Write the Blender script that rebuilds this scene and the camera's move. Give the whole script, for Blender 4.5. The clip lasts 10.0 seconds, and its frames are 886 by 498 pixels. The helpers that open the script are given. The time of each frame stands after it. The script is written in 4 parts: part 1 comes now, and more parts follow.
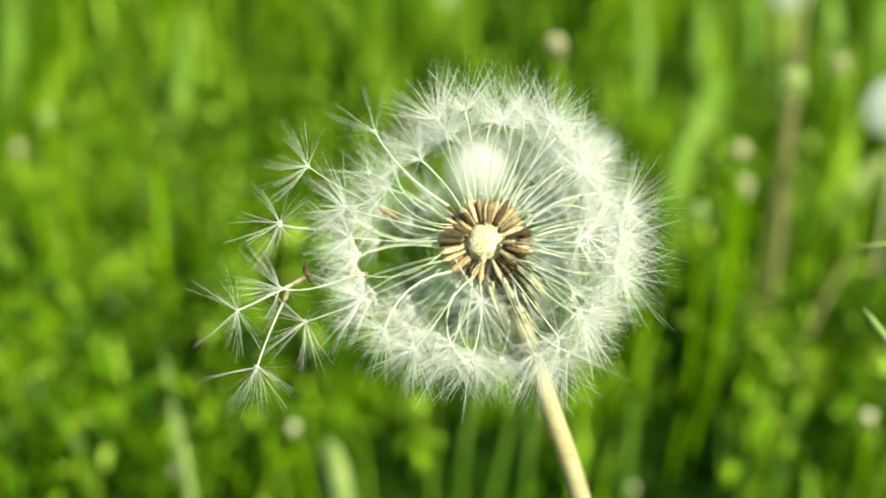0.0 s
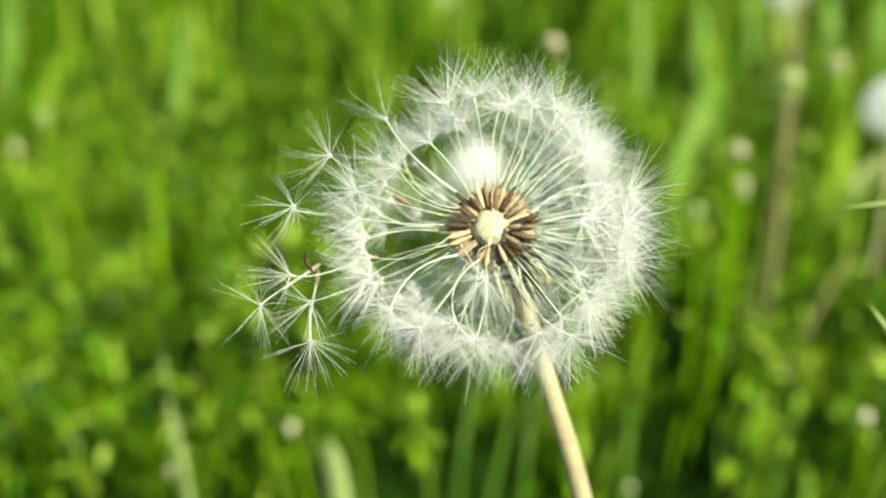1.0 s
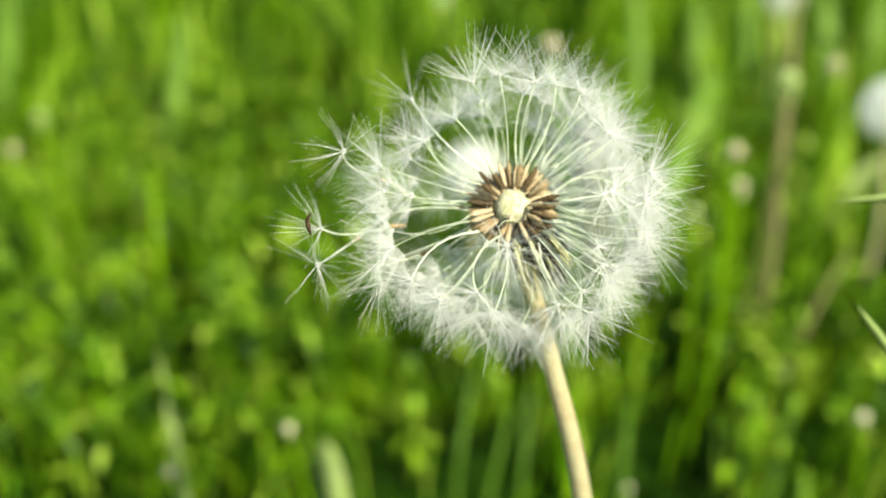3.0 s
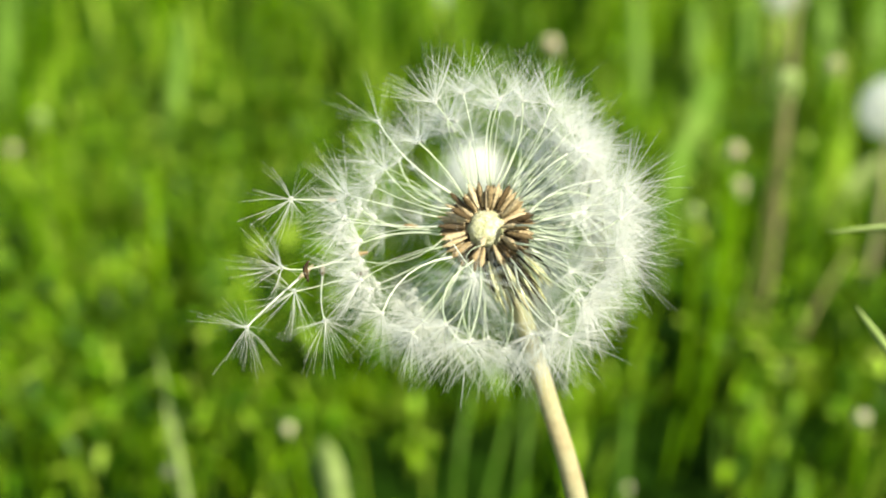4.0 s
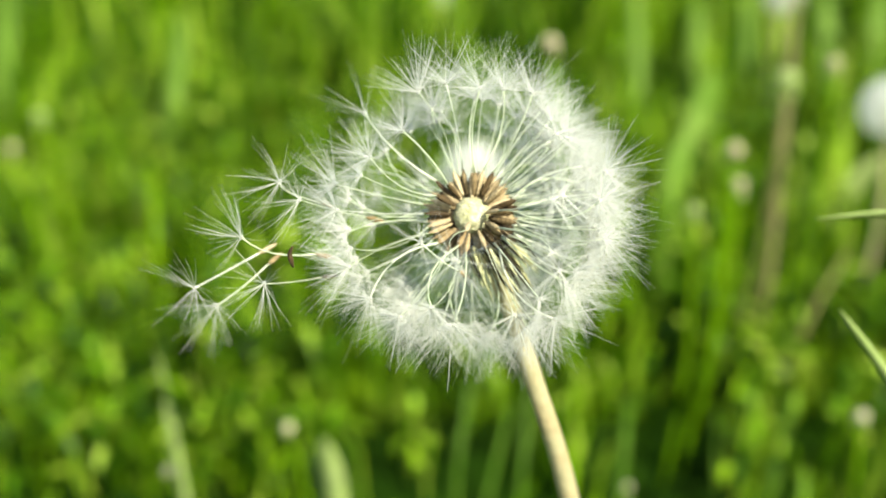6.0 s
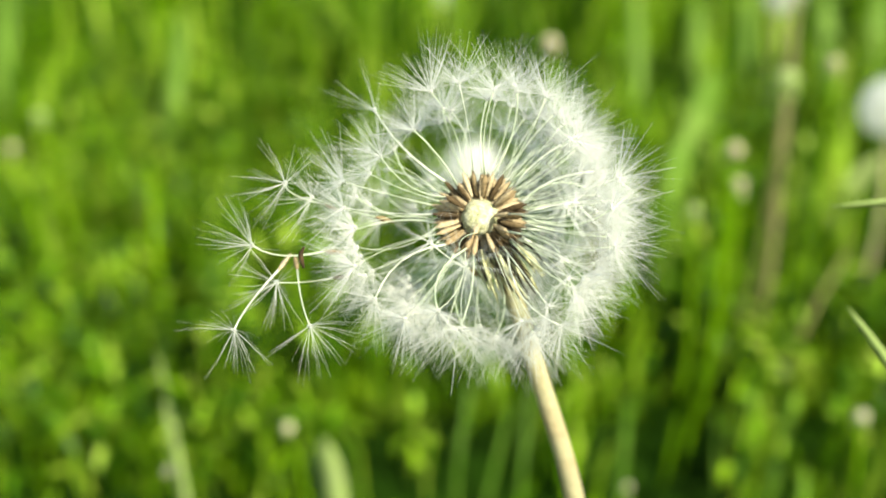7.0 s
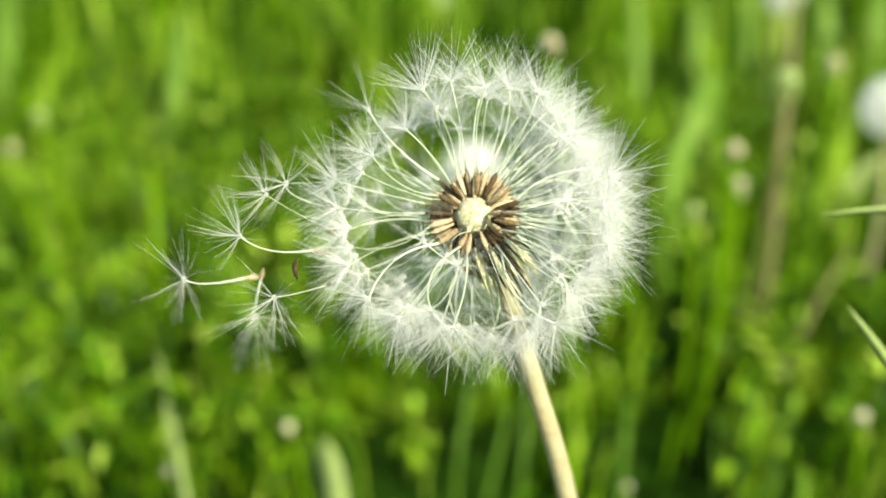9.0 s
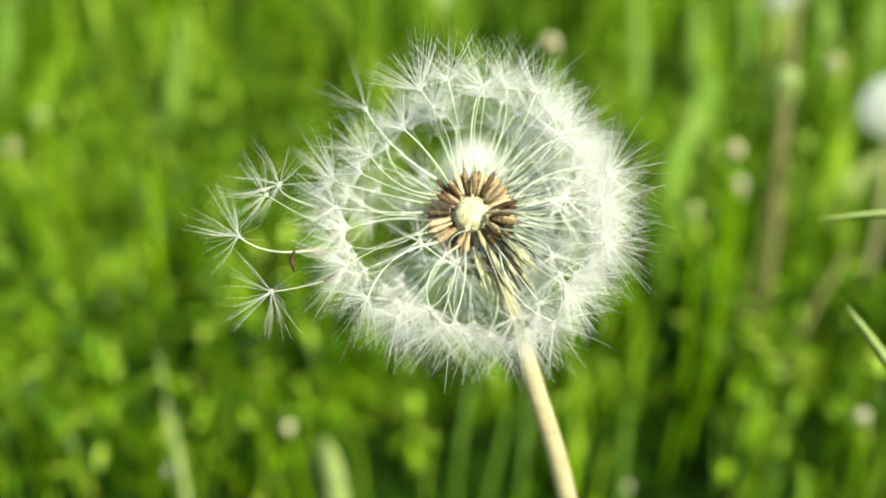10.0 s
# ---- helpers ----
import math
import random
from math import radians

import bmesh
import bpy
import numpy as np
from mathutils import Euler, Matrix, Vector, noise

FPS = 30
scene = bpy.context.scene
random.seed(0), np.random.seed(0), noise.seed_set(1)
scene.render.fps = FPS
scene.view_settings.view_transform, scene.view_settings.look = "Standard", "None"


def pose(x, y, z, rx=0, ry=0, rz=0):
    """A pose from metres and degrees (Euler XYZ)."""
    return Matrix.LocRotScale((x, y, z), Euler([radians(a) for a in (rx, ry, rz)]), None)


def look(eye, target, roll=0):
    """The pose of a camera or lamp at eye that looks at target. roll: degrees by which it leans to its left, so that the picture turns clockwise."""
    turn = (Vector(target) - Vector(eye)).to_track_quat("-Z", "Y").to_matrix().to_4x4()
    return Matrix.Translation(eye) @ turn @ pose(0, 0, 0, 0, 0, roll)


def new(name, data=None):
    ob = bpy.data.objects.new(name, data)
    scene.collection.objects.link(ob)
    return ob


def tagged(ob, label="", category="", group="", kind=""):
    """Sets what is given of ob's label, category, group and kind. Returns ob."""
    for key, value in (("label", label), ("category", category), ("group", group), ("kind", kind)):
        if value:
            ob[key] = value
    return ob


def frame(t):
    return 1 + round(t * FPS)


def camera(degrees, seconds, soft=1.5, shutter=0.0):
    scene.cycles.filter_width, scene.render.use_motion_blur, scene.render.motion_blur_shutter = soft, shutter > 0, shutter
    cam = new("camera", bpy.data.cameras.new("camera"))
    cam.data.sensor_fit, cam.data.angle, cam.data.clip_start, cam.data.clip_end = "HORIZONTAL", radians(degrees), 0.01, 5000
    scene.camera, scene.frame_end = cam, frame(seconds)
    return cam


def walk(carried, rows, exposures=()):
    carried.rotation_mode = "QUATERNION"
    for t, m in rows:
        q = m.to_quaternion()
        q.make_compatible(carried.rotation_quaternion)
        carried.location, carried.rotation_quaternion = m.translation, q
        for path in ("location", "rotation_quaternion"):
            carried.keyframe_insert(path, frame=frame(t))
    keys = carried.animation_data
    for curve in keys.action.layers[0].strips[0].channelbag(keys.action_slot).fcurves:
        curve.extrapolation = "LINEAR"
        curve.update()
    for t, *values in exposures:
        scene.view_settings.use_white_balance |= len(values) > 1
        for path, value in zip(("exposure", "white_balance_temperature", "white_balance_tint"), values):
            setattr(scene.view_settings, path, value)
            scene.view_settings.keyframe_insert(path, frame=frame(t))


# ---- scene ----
cam = camera(50, 10.0, soft=1.8, shutter=0.5)
cam.data.dof.use_dof = True
cam.data.dof.focus_distance = 0.1185
cam.data.dof.aperture_fstop = 9.8
CAM = (0.0, 0.0, 0.273)
walk(cam, [
    (0.0, pose(*CAM, 65.000, 0.137, 0.293)),
    (0.5, pose(*CAM, 64.966, 0.108, 0.232)),
    (1.0, pose(*CAM, 65.000, 0.079, 0.170)),
    (1.5, pose(*CAM, 65.000, 0.058, 0.124)),
    (2.0, pose(*CAM, 65.034, 0.043, 0.093)),
    (2.5, pose(*CAM, 65.068, 0.022, 0.046)),
    (4.0, pose(*CAM, 65.034, 0.014, 0.031)),
    (5.0, pose(*CAM, 65.000, 0.004, 0.009)),
    (7.0, pose(*CAM, 65.000, -0.000, 0.000)),
    (10.0, pose(*CAM, 64.966, 0.007, 0.015)),
], exposures=[(0.0, 1.26, 7650, -10), (0.5, 1.24, 7500, -8), (1.0, 1.2, 7250, -2), (5.5, 1.2, 7250, -2), (7.0, 1.25, 7250, -2), (8.2, 1.25, 7250, -2), (8.5, 1.31, 7250, -2), (9.0, 1.25, 7250, -2), (10.0, 1.25, 7250, -2)])

# ---------------------------------------------------------------- light
world = bpy.data.worlds.new("sky")
scene.world = world
world.use_nodes = True
wn = world.node_tree
sky = wn.nodes.new("ShaderNodeTexSky")
sky.sky_type = "NISHITA"
sky.sun_disc = False
SUN_DIR = Vector((0.48, -0.56, 0.67)).normalized()
sky.sun_elevation = math.asin(SUN_DIR.z)
sky.sun_rotation = math.atan2(SUN_DIR.x, SUN_DIR.y)
wn.links.new(sky.outputs[0], wn.nodes["Background"].inputs[0])
wn.nodes["Background"].inputs[1].default_value = 0.095
sun_data = bpy.data.lights.new("sun", "SUN")
sun_data.energy = 4.4
sun_data.angle = radians(0.53)
sun_data.color = (1.0, 0.955, 0.88)
sun = new("sun", sun_data)
sun.matrix_world = look(SUN_DIR * 20, (0, 0, 0))


# ---------------------------------------------------------------- materials
def ramp(nt, fac, stops):
    node = nt.nodes.new("ShaderNodeValToRGB")
    els = node.color_ramp.elements
    while len(els) < len(stops):
        els.new(0.5)
    for el, (at, col) in zip(els, stops):
        el.position, el.color = at, (*col, 1)
    nt.links.new(fac, node.inputs[0])
    return node.outputs[0]


def noise_tex(nt, scale, detail=4.0, stretch=None):
    co = nt.nodes.new("ShaderNodeTexCoord")
    tex = nt.nodes.new("ShaderNodeTexNoise")
    tex.inputs["Scale"].default_value, tex.inputs["Detail"].default_value = scale, detail
    place = co.outputs["Object"]
    if stretch:
        mapping = nt.nodes.new("ShaderNodeMapping")
        mapping.inputs["Scale"].default_value = stretch
        nt.links.new(place, mapping.inputs["Vector"])
        place = mapping.outputs[0]
    nt.links.new(place, tex.inputs["Vector"])
    return tex.outputs[0]


def mixed(nt, fac, a, b, mode="MIX"):
    node = nt.nodes.new("ShaderNodeMix")
    node.data_type, node.blend_type = "RGBA", mode
    for sock, val in ((node.inputs[0], fac), (node.inputs[6], a), (node.inputs[7], b)):
        if isinstance(val, (int, float)):
            sock.default_value = val
        elif isinstance(val, tuple):
            sock.default_value = (*val, 1)
        else:
            nt.links.new(val, sock)
    return node.outputs[2]


def surface(name, stops, rand="object", clear=0.0, grain=900.0, grain_amount=0.35, rough=0.6, translucent=0.0, bump=0.0, gloss=0.3, dapple=0.0, stretch=None):
    """Colour by a random value of each piece, broken by grain; some light passes through thin pieces."""
    mat = bpy.data.materials.new(name)
    mat.use_nodes = True
    nt = mat.node_tree
    bsdf, out = nt.nodes["Principled BSDF"], nt.nodes["Material Output"]
    if rand == "object":
        fac = nt.nodes.new("ShaderNodeObjectInfo").outputs["Random"]
    elif rand == "island":
        fac = nt.nodes.new("ShaderNodeNewGeometry").outputs["Random Per Island"]
    else:
        fac = noise_tex(nt, rand, 5.0)
    col = ramp(nt, fac, stops)
    speck = ramp(nt, noise_tex(nt, grain), [(0.3, (1 - grain_amount,) * 3), (0.7, (1.0, 1.0, 1.0))])
    col = mixed(nt, 1.0, col, speck, "MULTIPLY")
    # noise paints shaded gaps and sunlit clumps into the colour
    if dapple:
        clump = ramp(nt, noise_tex(nt, dapple, 3.0, stretch), [(0.36, (0.12, 0.22, 0.09)), (0.5, (0.92, 0.98, 0.85)), (0.65, (1.5, 1.38, 2.0))])
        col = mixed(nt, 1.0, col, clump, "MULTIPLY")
    nt.links.new(col, bsdf.inputs["Base Color"])
    bsdf.inputs["Roughness"].default_value = rough
    bsdf.inputs["Specular IOR Level"].default_value = gloss
    if bump:
        bm_node = nt.nodes.new("ShaderNodeBump")
        bm_node.inputs["Strength"].default_value = bump
        bm_node.inputs["Distance"].default_value = 0.0004
        nt.links.new(noise_tex(nt, grain), bm_node.inputs["Height"])
        nt.links.new(bm_node.outputs[0], bsdf.inputs["Normal"])
    if translucent:
        tr = nt.nodes.new("ShaderNodeBsdfTranslucent")
        nt.links.new(col, tr.inputs[0])
        mx = nt.nodes.new("ShaderNodeMixShader")
        mx.inputs[0].default_value = translucent
        nt.links.new(bsdf.outputs[0], mx.inputs[1])
        nt.links.new(tr.outputs[0], mx.inputs[2])
        nt.links.new(mx.outputs[0], out.inputs[0])
        if clear:
            thin = nt.nodes.new("ShaderNodeMixShader")
            thin.inputs[0].default_value = clear
            nt.links.new(mx.outputs[0], thin.inputs[1])
            nt.links.new(nt.nodes.new("ShaderNodeBsdfTransparent").outputs[0], thin.inputs[2])
            nt.links.new(thin.outputs[0], out.inputs[0])
    return mat


# dark stops and noise dapples put the shade between blades into the leaf colour
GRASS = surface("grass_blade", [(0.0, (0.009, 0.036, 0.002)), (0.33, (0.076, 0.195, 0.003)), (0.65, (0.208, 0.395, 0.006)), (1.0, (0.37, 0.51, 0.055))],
                rand="island", grain=260.0, grain_amount=0.3, rough=0.5, translucent=0.26, gloss=0.14, dapple=21.0, stretch=(1.0, 0.5, 0.25))
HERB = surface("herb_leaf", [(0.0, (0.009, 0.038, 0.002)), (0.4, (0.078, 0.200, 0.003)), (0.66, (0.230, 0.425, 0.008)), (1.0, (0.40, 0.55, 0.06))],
               rand="island", grain=300.0, rough=0.45, translucent=0.28, gloss=0.2, dapple=34.0)
# soil colour carries the deep green shade between the grass blades
SOIL = surface("soil", [(0.25, (0.008, 0.020, 0.002)), (0.5, (0.014, 0.040, 0.003)), (0.8, (0.03, 0.065, 0.006))], rand=14.0, grain=120.0, grain_amount=0.6, rough=1.0, bump=0.6, gloss=0.02)
HAIR = surface("pappus_hair", [(0.0, (0.955, 0.95, 0.915)), (1.0, (0.97, 0.965, 0.93))], grain=2500.0, grain_amount=0.02, rough=0.45, translucent=0.55, gloss=0.1, clear=0.52)
LOOSE_HAIR = surface("loose_hair", [(0.0, (0.92, 0.91, 0.86)), (1.0, (0.95, 0.94, 0.90))], grain=2500.0, grain_amount=0.08, rough=0.4, translucent=0.5, gloss=0.3, clear=0.38)
BEAK = surface("beak", [(0.0, (0.60, 0.67, 0.47)), (0.6, (0.70, 0.75, 0.58)), (1.0, (0.79, 0.81, 0.71))], grain=1800.0, grain_amount=0.15, rough=0.45, translucent=0.25, gloss=0.4)
ACHENE = surface("achene", [(0.0, (0.05, 0.03, 0.012)), (0.24, (0.11, 0.07, 0.028)), (0.46, (0.32, 0.225, 0.115)), (0.72, (0.50, 0.375, 0.21)), (1.0, (0.64, 0.51, 0.33))], grain=2200.0, grain_amount=0.5, rough=0.7, bump=0.6)
RECEPT = surface("receptacle", [(0.3, (0.42, 0.42, 0.20)), (0.5, (0.54, 0.52, 0.31)), (0.7, (0.66, 0.62, 0.45))], rand=900.0, grain=2600.0, grain_amount=0.4, rough=0.7, bump=0.8)
FLORET = surface("floret", [(0.3, (0.03, 0.018, 0.008)), (0.7, (0.10, 0.06, 0.025))], rand=700.0, grain=2000.0, grain_amount=0.4, rough=0.8, bump=0.4)
STEM = surface("stem", [(0.3, (0.49, 0.46, 0.26)), (0.5, (0.52, 0.46, 0.27)), (0.72, (0.50, 0.39, 0.22))], rand=160.0, grain=900.0, grain_amount=0.2, rough=0.55, translucent=0.25, bump=0.25, gloss=0.3)
BRACT = surface("bract", [(0.0, (0.012, 0.009, 0.004)), (0.56, (0.05, 0.038, 0.014)), (0.64, (0.48, 0.46, 0.22)), (1.0, (0.70, 0.68, 0.42))], grain=1500.0, grain_amount=0.6, rough=0.7, bump=0.4)
PALE_BLADE = surface("pale_blade", [(0.3, (0.35, 0.46, 0.14)), (0.7, (0.45, 0.55, 0.21))], rand=90.0, grain=500.0, grain_amount=0.2, rough=0.55, translucent=0.35, gloss=0.2)
SOFT_BLADE = surface("soft_blade", [(0.3, (0.13, 0.27, 0.02)), (0.7, (0.21, 0.35, 0.05))], rand=60.0, grain=300.0, grain_amount=0.3, rough=0.55, translucent=0.35, gloss=0.2)
NEAR_BLADE = surface("near_blade", [(0.3, (0.075, 0.175, 0.010)), (0.7, (0.14, 0.26, 0.03))], rand=60.0, grain=300.0, grain_amount=0.3, rough=0.55, translucent=0.35, gloss=0.15)
DRY = surface("dry_stem", [(0.3, (0.10, 0.10, 0.03)), (0.7, (0.17, 0.15, 0.06))], rand=50.0, grain=300.0, grain_amount=0.3, rough=0.7, gloss=0.2)
STRAW = surface("straw", [(0.0, (0.13, 0.13, 0.035)), (1.0, (0.21, 0.19, 0.06))], grain=400.0, rough=0.7)
TAN = surface("spent_head", [(0.0, (0.36, 0.32, 0.19)), (1.0, (0.45, 0.40, 0.25))], grain=800.0, grain_amount=0.4, rough=0.8, bump=0.5)


# ---------------------------------------------------------------- mesh tools
def mesh_from(name, verts, faces, mat, smooth=True):
    me = bpy.data.meshes.new(name)
    me.from_pydata([tuple(v) for v in verts], [], faces)
    me.materials.append(mat)
    me.update()
    if smooth:
        for p in me.polygons:
            p.use_smooth = True
    return me


def piece(name, me, parent=None, m=None, label=""):
    ob = new(name, me)
    if parent is not None:
        ob.parent = parent
    if m is not None:
        ob.matrix_basis = m
    if label:
        tagged(ob, label)
    return ob


def tube(pts, radii, sides=10, cap=True):
    """Vertices and faces of a tapering tube along pts."""
    verts, faces = [], []
    pts = [Vector(p) for p in pts]
    ref = Vector((0.31, 0.87, 0.38))
    for i, p in enumerate(pts):
        d = (pts[min(i + 1, len(pts) - 1)] - pts[max(i - 1, 0)]).normalized()
        u = d.cross(ref).normalized()
        w = d.cross(u)
        for k in range(sides):
            a = 2 * math.pi * k / sides
            verts.append(p + (u * math.cos(a) + w * math.sin(a)) * radii[i])
    for i in range(len(pts) - 1):
        for k in range(sides):
            a, b = i * sides + k, i * sides + (k + 1) % sides
            faces.append((a, b, b + sides, a + sides))
    if cap:
        faces.append(tuple(range(sides - 1, -1, -1)))
        n = (len(pts) - 1) * sides
        faces.append(tuple(range(n, n + sides)))
    return verts, faces


def spline(knots, n):
    """Catmull-Rom through the knots."""
    ks = [Vector(k) for k in knots]
    ks = [ks[0] * 2 - ks[1]] + ks + [ks[-1] * 2 - ks[-2]]
    out = []
    for i in range(1, len(ks) - 2):
        a, b, c, d = ks[i - 1:i + 3]
        for j in range(n):
            t = j / n
            out.append(0.5 * (2 * b + (c - a) * t + (2 * a - 5 * b + 4 * c - d) * t * t + (3 * b - a - 3 * c + d) * t ** 3))
    return out + [ks[-2]]


def join(parts):
    verts, faces = [], []
    for v, f in parts:
        n = len(verts)
        verts += v
        faces += [tuple(i + n for i in q) for q in f]
    return verts, faces


# ---------------------------------------------------------------- ground and grass
def ground():
    rng = random.Random(3)
    xs = sorted({*(-200, -60, -20, -8, -4, 4, 8, 20, 60, 200), *[i * 0.1 for i in range(-30, 31)]})
    verts, faces = [], []
    for y in xs:
        for x in xs:
            h = 0.012 * noise.noise((x * 3, y * 3, 0.5)) if abs(x) < 3.2 and abs(y) < 3.2 else 0.0
            verts.append((x, y + 1.0, h - 0.006))
    n = len(xs)
    for j in range(n - 1):
        for i in range(n - 1):
            faces.append((j * n + i, j * n + i + 1, (j + 1) * n + i + 1, (j + 1) * n + i))
    ob = piece("ground", mesh_from("ground", verts, faces, SOIL))
    tagged(ob, "soil under the meadow grass, coloured dark green like the shade between blades", "ground", kind="structure")


def blade(base, height, width, heading, lean, curl, levels=4):
    """One grass blade: a tapering folded strip that leans and curls over."""
    bx, by, bz = base
    hx, hy = math.cos(heading), math.sin(heading)
    sx, sy = -hy, hx
    verts = []
    for i in range(levels):
        t = i / levels
        out = height * (lean * t + curl * t * t)
        z = height * (t - 0.35 * abs(curl) * t * t)
        w = width * 0.5 * (0.75 + 0.5 * t - 1.1 * t * t)
        cx, cy = bx + hx * out, by + hy * out
        fold = width * 0.18
        verts.append((cx - sx * w, cy - sy * w, bz + z))
        verts.append((cx + hx * fold, cy + hy * fold, bz + z - fold * 0.5))
        verts.append((cx + sx * w, cy + sy * w, bz + z))
    out = height * (lean + curl)
    verts.append((bx + hx * out, by + hy * out, bz + height * (1 - 0.35 * abs(curl))))
    faces = []
    for i in range(levels - 1):
        a = i * 3
        faces += [(a, a + 1, a + 4, a + 3), (a + 1, a + 2, a + 5, a + 4)]
    a = (levels - 1) * 3
    faces += [(a, a + 1, a + 3), (a + 1, a + 2, a + 3)]
    return verts, faces


# open spots before the taller flower heads
OPEN = ((0.016, 0.47), (0.0775, 0.478), (0.2325, 0.485), (0.281, 0.81), (0.0395, 0.35), (0.11, 0.342), (0.145, 0.393), (0.173, 0.416), (0.095, 0.333))


def strew(name, count, y0, y1, hmin, hmax, wmin, wmax, lean, label, seed, clump, gap):
    """Blades over the wedge of meadow behind the flower, in uneven clumps."""
    rng = random.Random(seed)
    verts, faces = [], []
    made = 0
    while made < count:
        y = y0 + (y1 - y0) * rng.random() ** 1.6
        x = rng.uniform(-1, 1) * (0.18 + 0.62 * y)
        dens = min(1, max(0, noise.noise((x * 30, y * 13, seed)) * 0.7 + noise.noise((x * 9, y * 5, seed + 7)) * 0.5 + 0.45))
        if dens < gap or rng.random() > dens ** clump:
            continue
        if hmax > 0.1 and x < 0.03 and y < 0.66 and rng.random() < 0.96 or x < 0.04 and y < 0.37:
            continue
        if hmax > 0.1 and x > 0.11 and y < 0.85 and rng.random() < 0.5:
            continue
        if y < 0.44 and x < 0.3 and rng.random() < 0.55:
            continue
        h = rng.uniform(hmin, hmax) * (0.45 + 0.8 * dens)
        if any(abs(x - cx * y / cy) < 0.03 and cy - 0.22 < y < cy + 0.01 for cx, cy in OPEN):
            h = min(h, 0.05)
        if hmax > 0.1 and y > 0.7:
            h *= 1 + 1.1 * min(1, (y - 0.7) / 0.5)
        if y < 0.43:
            h *= 0.55
        if y < 0.34:
            h = min(h, max(0.03, 0.235 - 0.62 * y))
        v, f = blade((x, y, -0.004), h, rng.uniform(wmin, wmax), rng.uniform(0, 6.283), rng.uniform(0.0, lean), rng.uniform(-0.05, lean * 1.6))
        n = len(verts)
        verts += v
        faces += [tuple(i + n for i in q) for q in f]
        made += 1
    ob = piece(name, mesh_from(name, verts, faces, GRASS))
    return tagged(ob, label, "grass", kind="stuff")


def meadow(count, seed):
    """The same meadow beside and behind the wedge, thinning out with distance."""
    rng = random.Random(seed)
    verts, faces = [], []
    while count > 0:
        r, a = 4.8 * rng.random() ** 0.9, rng.uniform(0, 6.283)
        x, y = r * math.cos(a), 0.5 + r * math.sin(a)
        inside = abs(x) < 0.18 + 0.62 * y
        if (inside and 0.3 < y < 2.6) or rng.random() < 0.35 - 0.6 * noise.noise((x * 5, y * 5, seed)):
            continue
        count -= 1
        h = rng.uniform(0.04, 0.12)
        if y < 0.45 and abs(x) < 0.6:
            h = rng.uniform(0.015, 0.035)
        v, f = blade((x, y, -0.004), h, rng.uniform(0.004, 0.009) * (1 + 0.25 * r), rng.uniform(0, 6.283), rng.uniform(0.0, 0.4), rng.uniform(-0.05, 0.6), 3)
        n = len(verts)
        verts += v
        faces += [tuple(i + n for i in q) for q in f]
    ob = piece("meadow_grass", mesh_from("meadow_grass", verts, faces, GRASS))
    tagged(ob, "green meadow grass reaching away on all sides", "grass", kind="stuff")


def herbs(count, seed):
    """Small pointed leaves at all heights up to the grass tops, on short bent stalks."""
    rng = random.Random(seed)
    verts, faces = [], []
    while count > 0:
        y = 0.325 + 1.03 * rng.random() ** 1.3
        x = rng.uniform(-0.75, 0.6) * (0.35 + y)
        if 0.5 * noise.noise((x * 16, y * 10, 3.3)) + noise.noise((x * 44, y * 26, 1.3)) < (rng.uniform(-0.3, 0.15) if -0.22 < x < -0.05 and y < 0.62 else rng.uniform(-0.15, 0.2) if x > 0.1 and y < 0.85 else rng.uniform(0.02, 0.32)) or (0.02 < x < 0.13 and y < 0.5 and rng.random() < 0.6) or (y < 0.375 and rng.random() < (0.58 if x < -0.03 else 0.5)):
            continue
        count -= 1
        z = rng.uniform(0.015, 0.085) * min(1, 0.35 + y)
        ln, wd = rng.uniform(0.006, 0.016), rng.uniform(0.0025, 0.0055)
        m = Matrix.Translation((x, y, z)) @ Matrix.Rotation(rng.uniform(0, 6.283), 4, "Z") @ Matrix.Rotation(rng.uniform(-0.3, 1.2), 4, "Y")
        n = len(verts)
        for t, w in ((0.0, 0.15), (0.3, 0.9), (0.6, 0.8), (0.85, 0.4)):
            for s in (-1, 0, 1):
                verts.append(m @ Vector((ln * t, s * wd * 0.5 * w, (0.12 * abs(s) - 0.5 * t * t) * wd)))
        verts.append(m @ Vector((ln, 0, -0.5 * wd)))
        for k in range(3):
            a = n + 3 * k
            faces += [(a, a + 1, a + 4, a + 3), (a + 1, a + 2, a + 5, a + 4)]
        faces += [(n + 9, n + 10, n + 12), (n + 10, n + 11, n + 12)]
        foot = Vector((x + rng.uniform(-0.01, 0.01), y + rng.uniform(-0.01, 0.01), -0.004))
        head = verts[n + 1]
        v, f = tube([foot, (foot + head) * 0.5 + Vector((0.003, 0, 0.004)), head], [0.0007, 0.0006, 0.0005], 3, False)
        k0 = len(verts)
        verts += v
        faces += [tuple(i + k0 for i in q) for q in f]
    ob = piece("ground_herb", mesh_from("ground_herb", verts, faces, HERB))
    tagged(ob, "small pointed green leaves between the grass", "herb", kind="stuff")


# ---------------------------------------------------------------- seeds
BEAK_LEN = 0.0113
ACHENE_LEN = 0.0034
HUB = ACHENE_LEN + BEAK_LEN - 0.0003


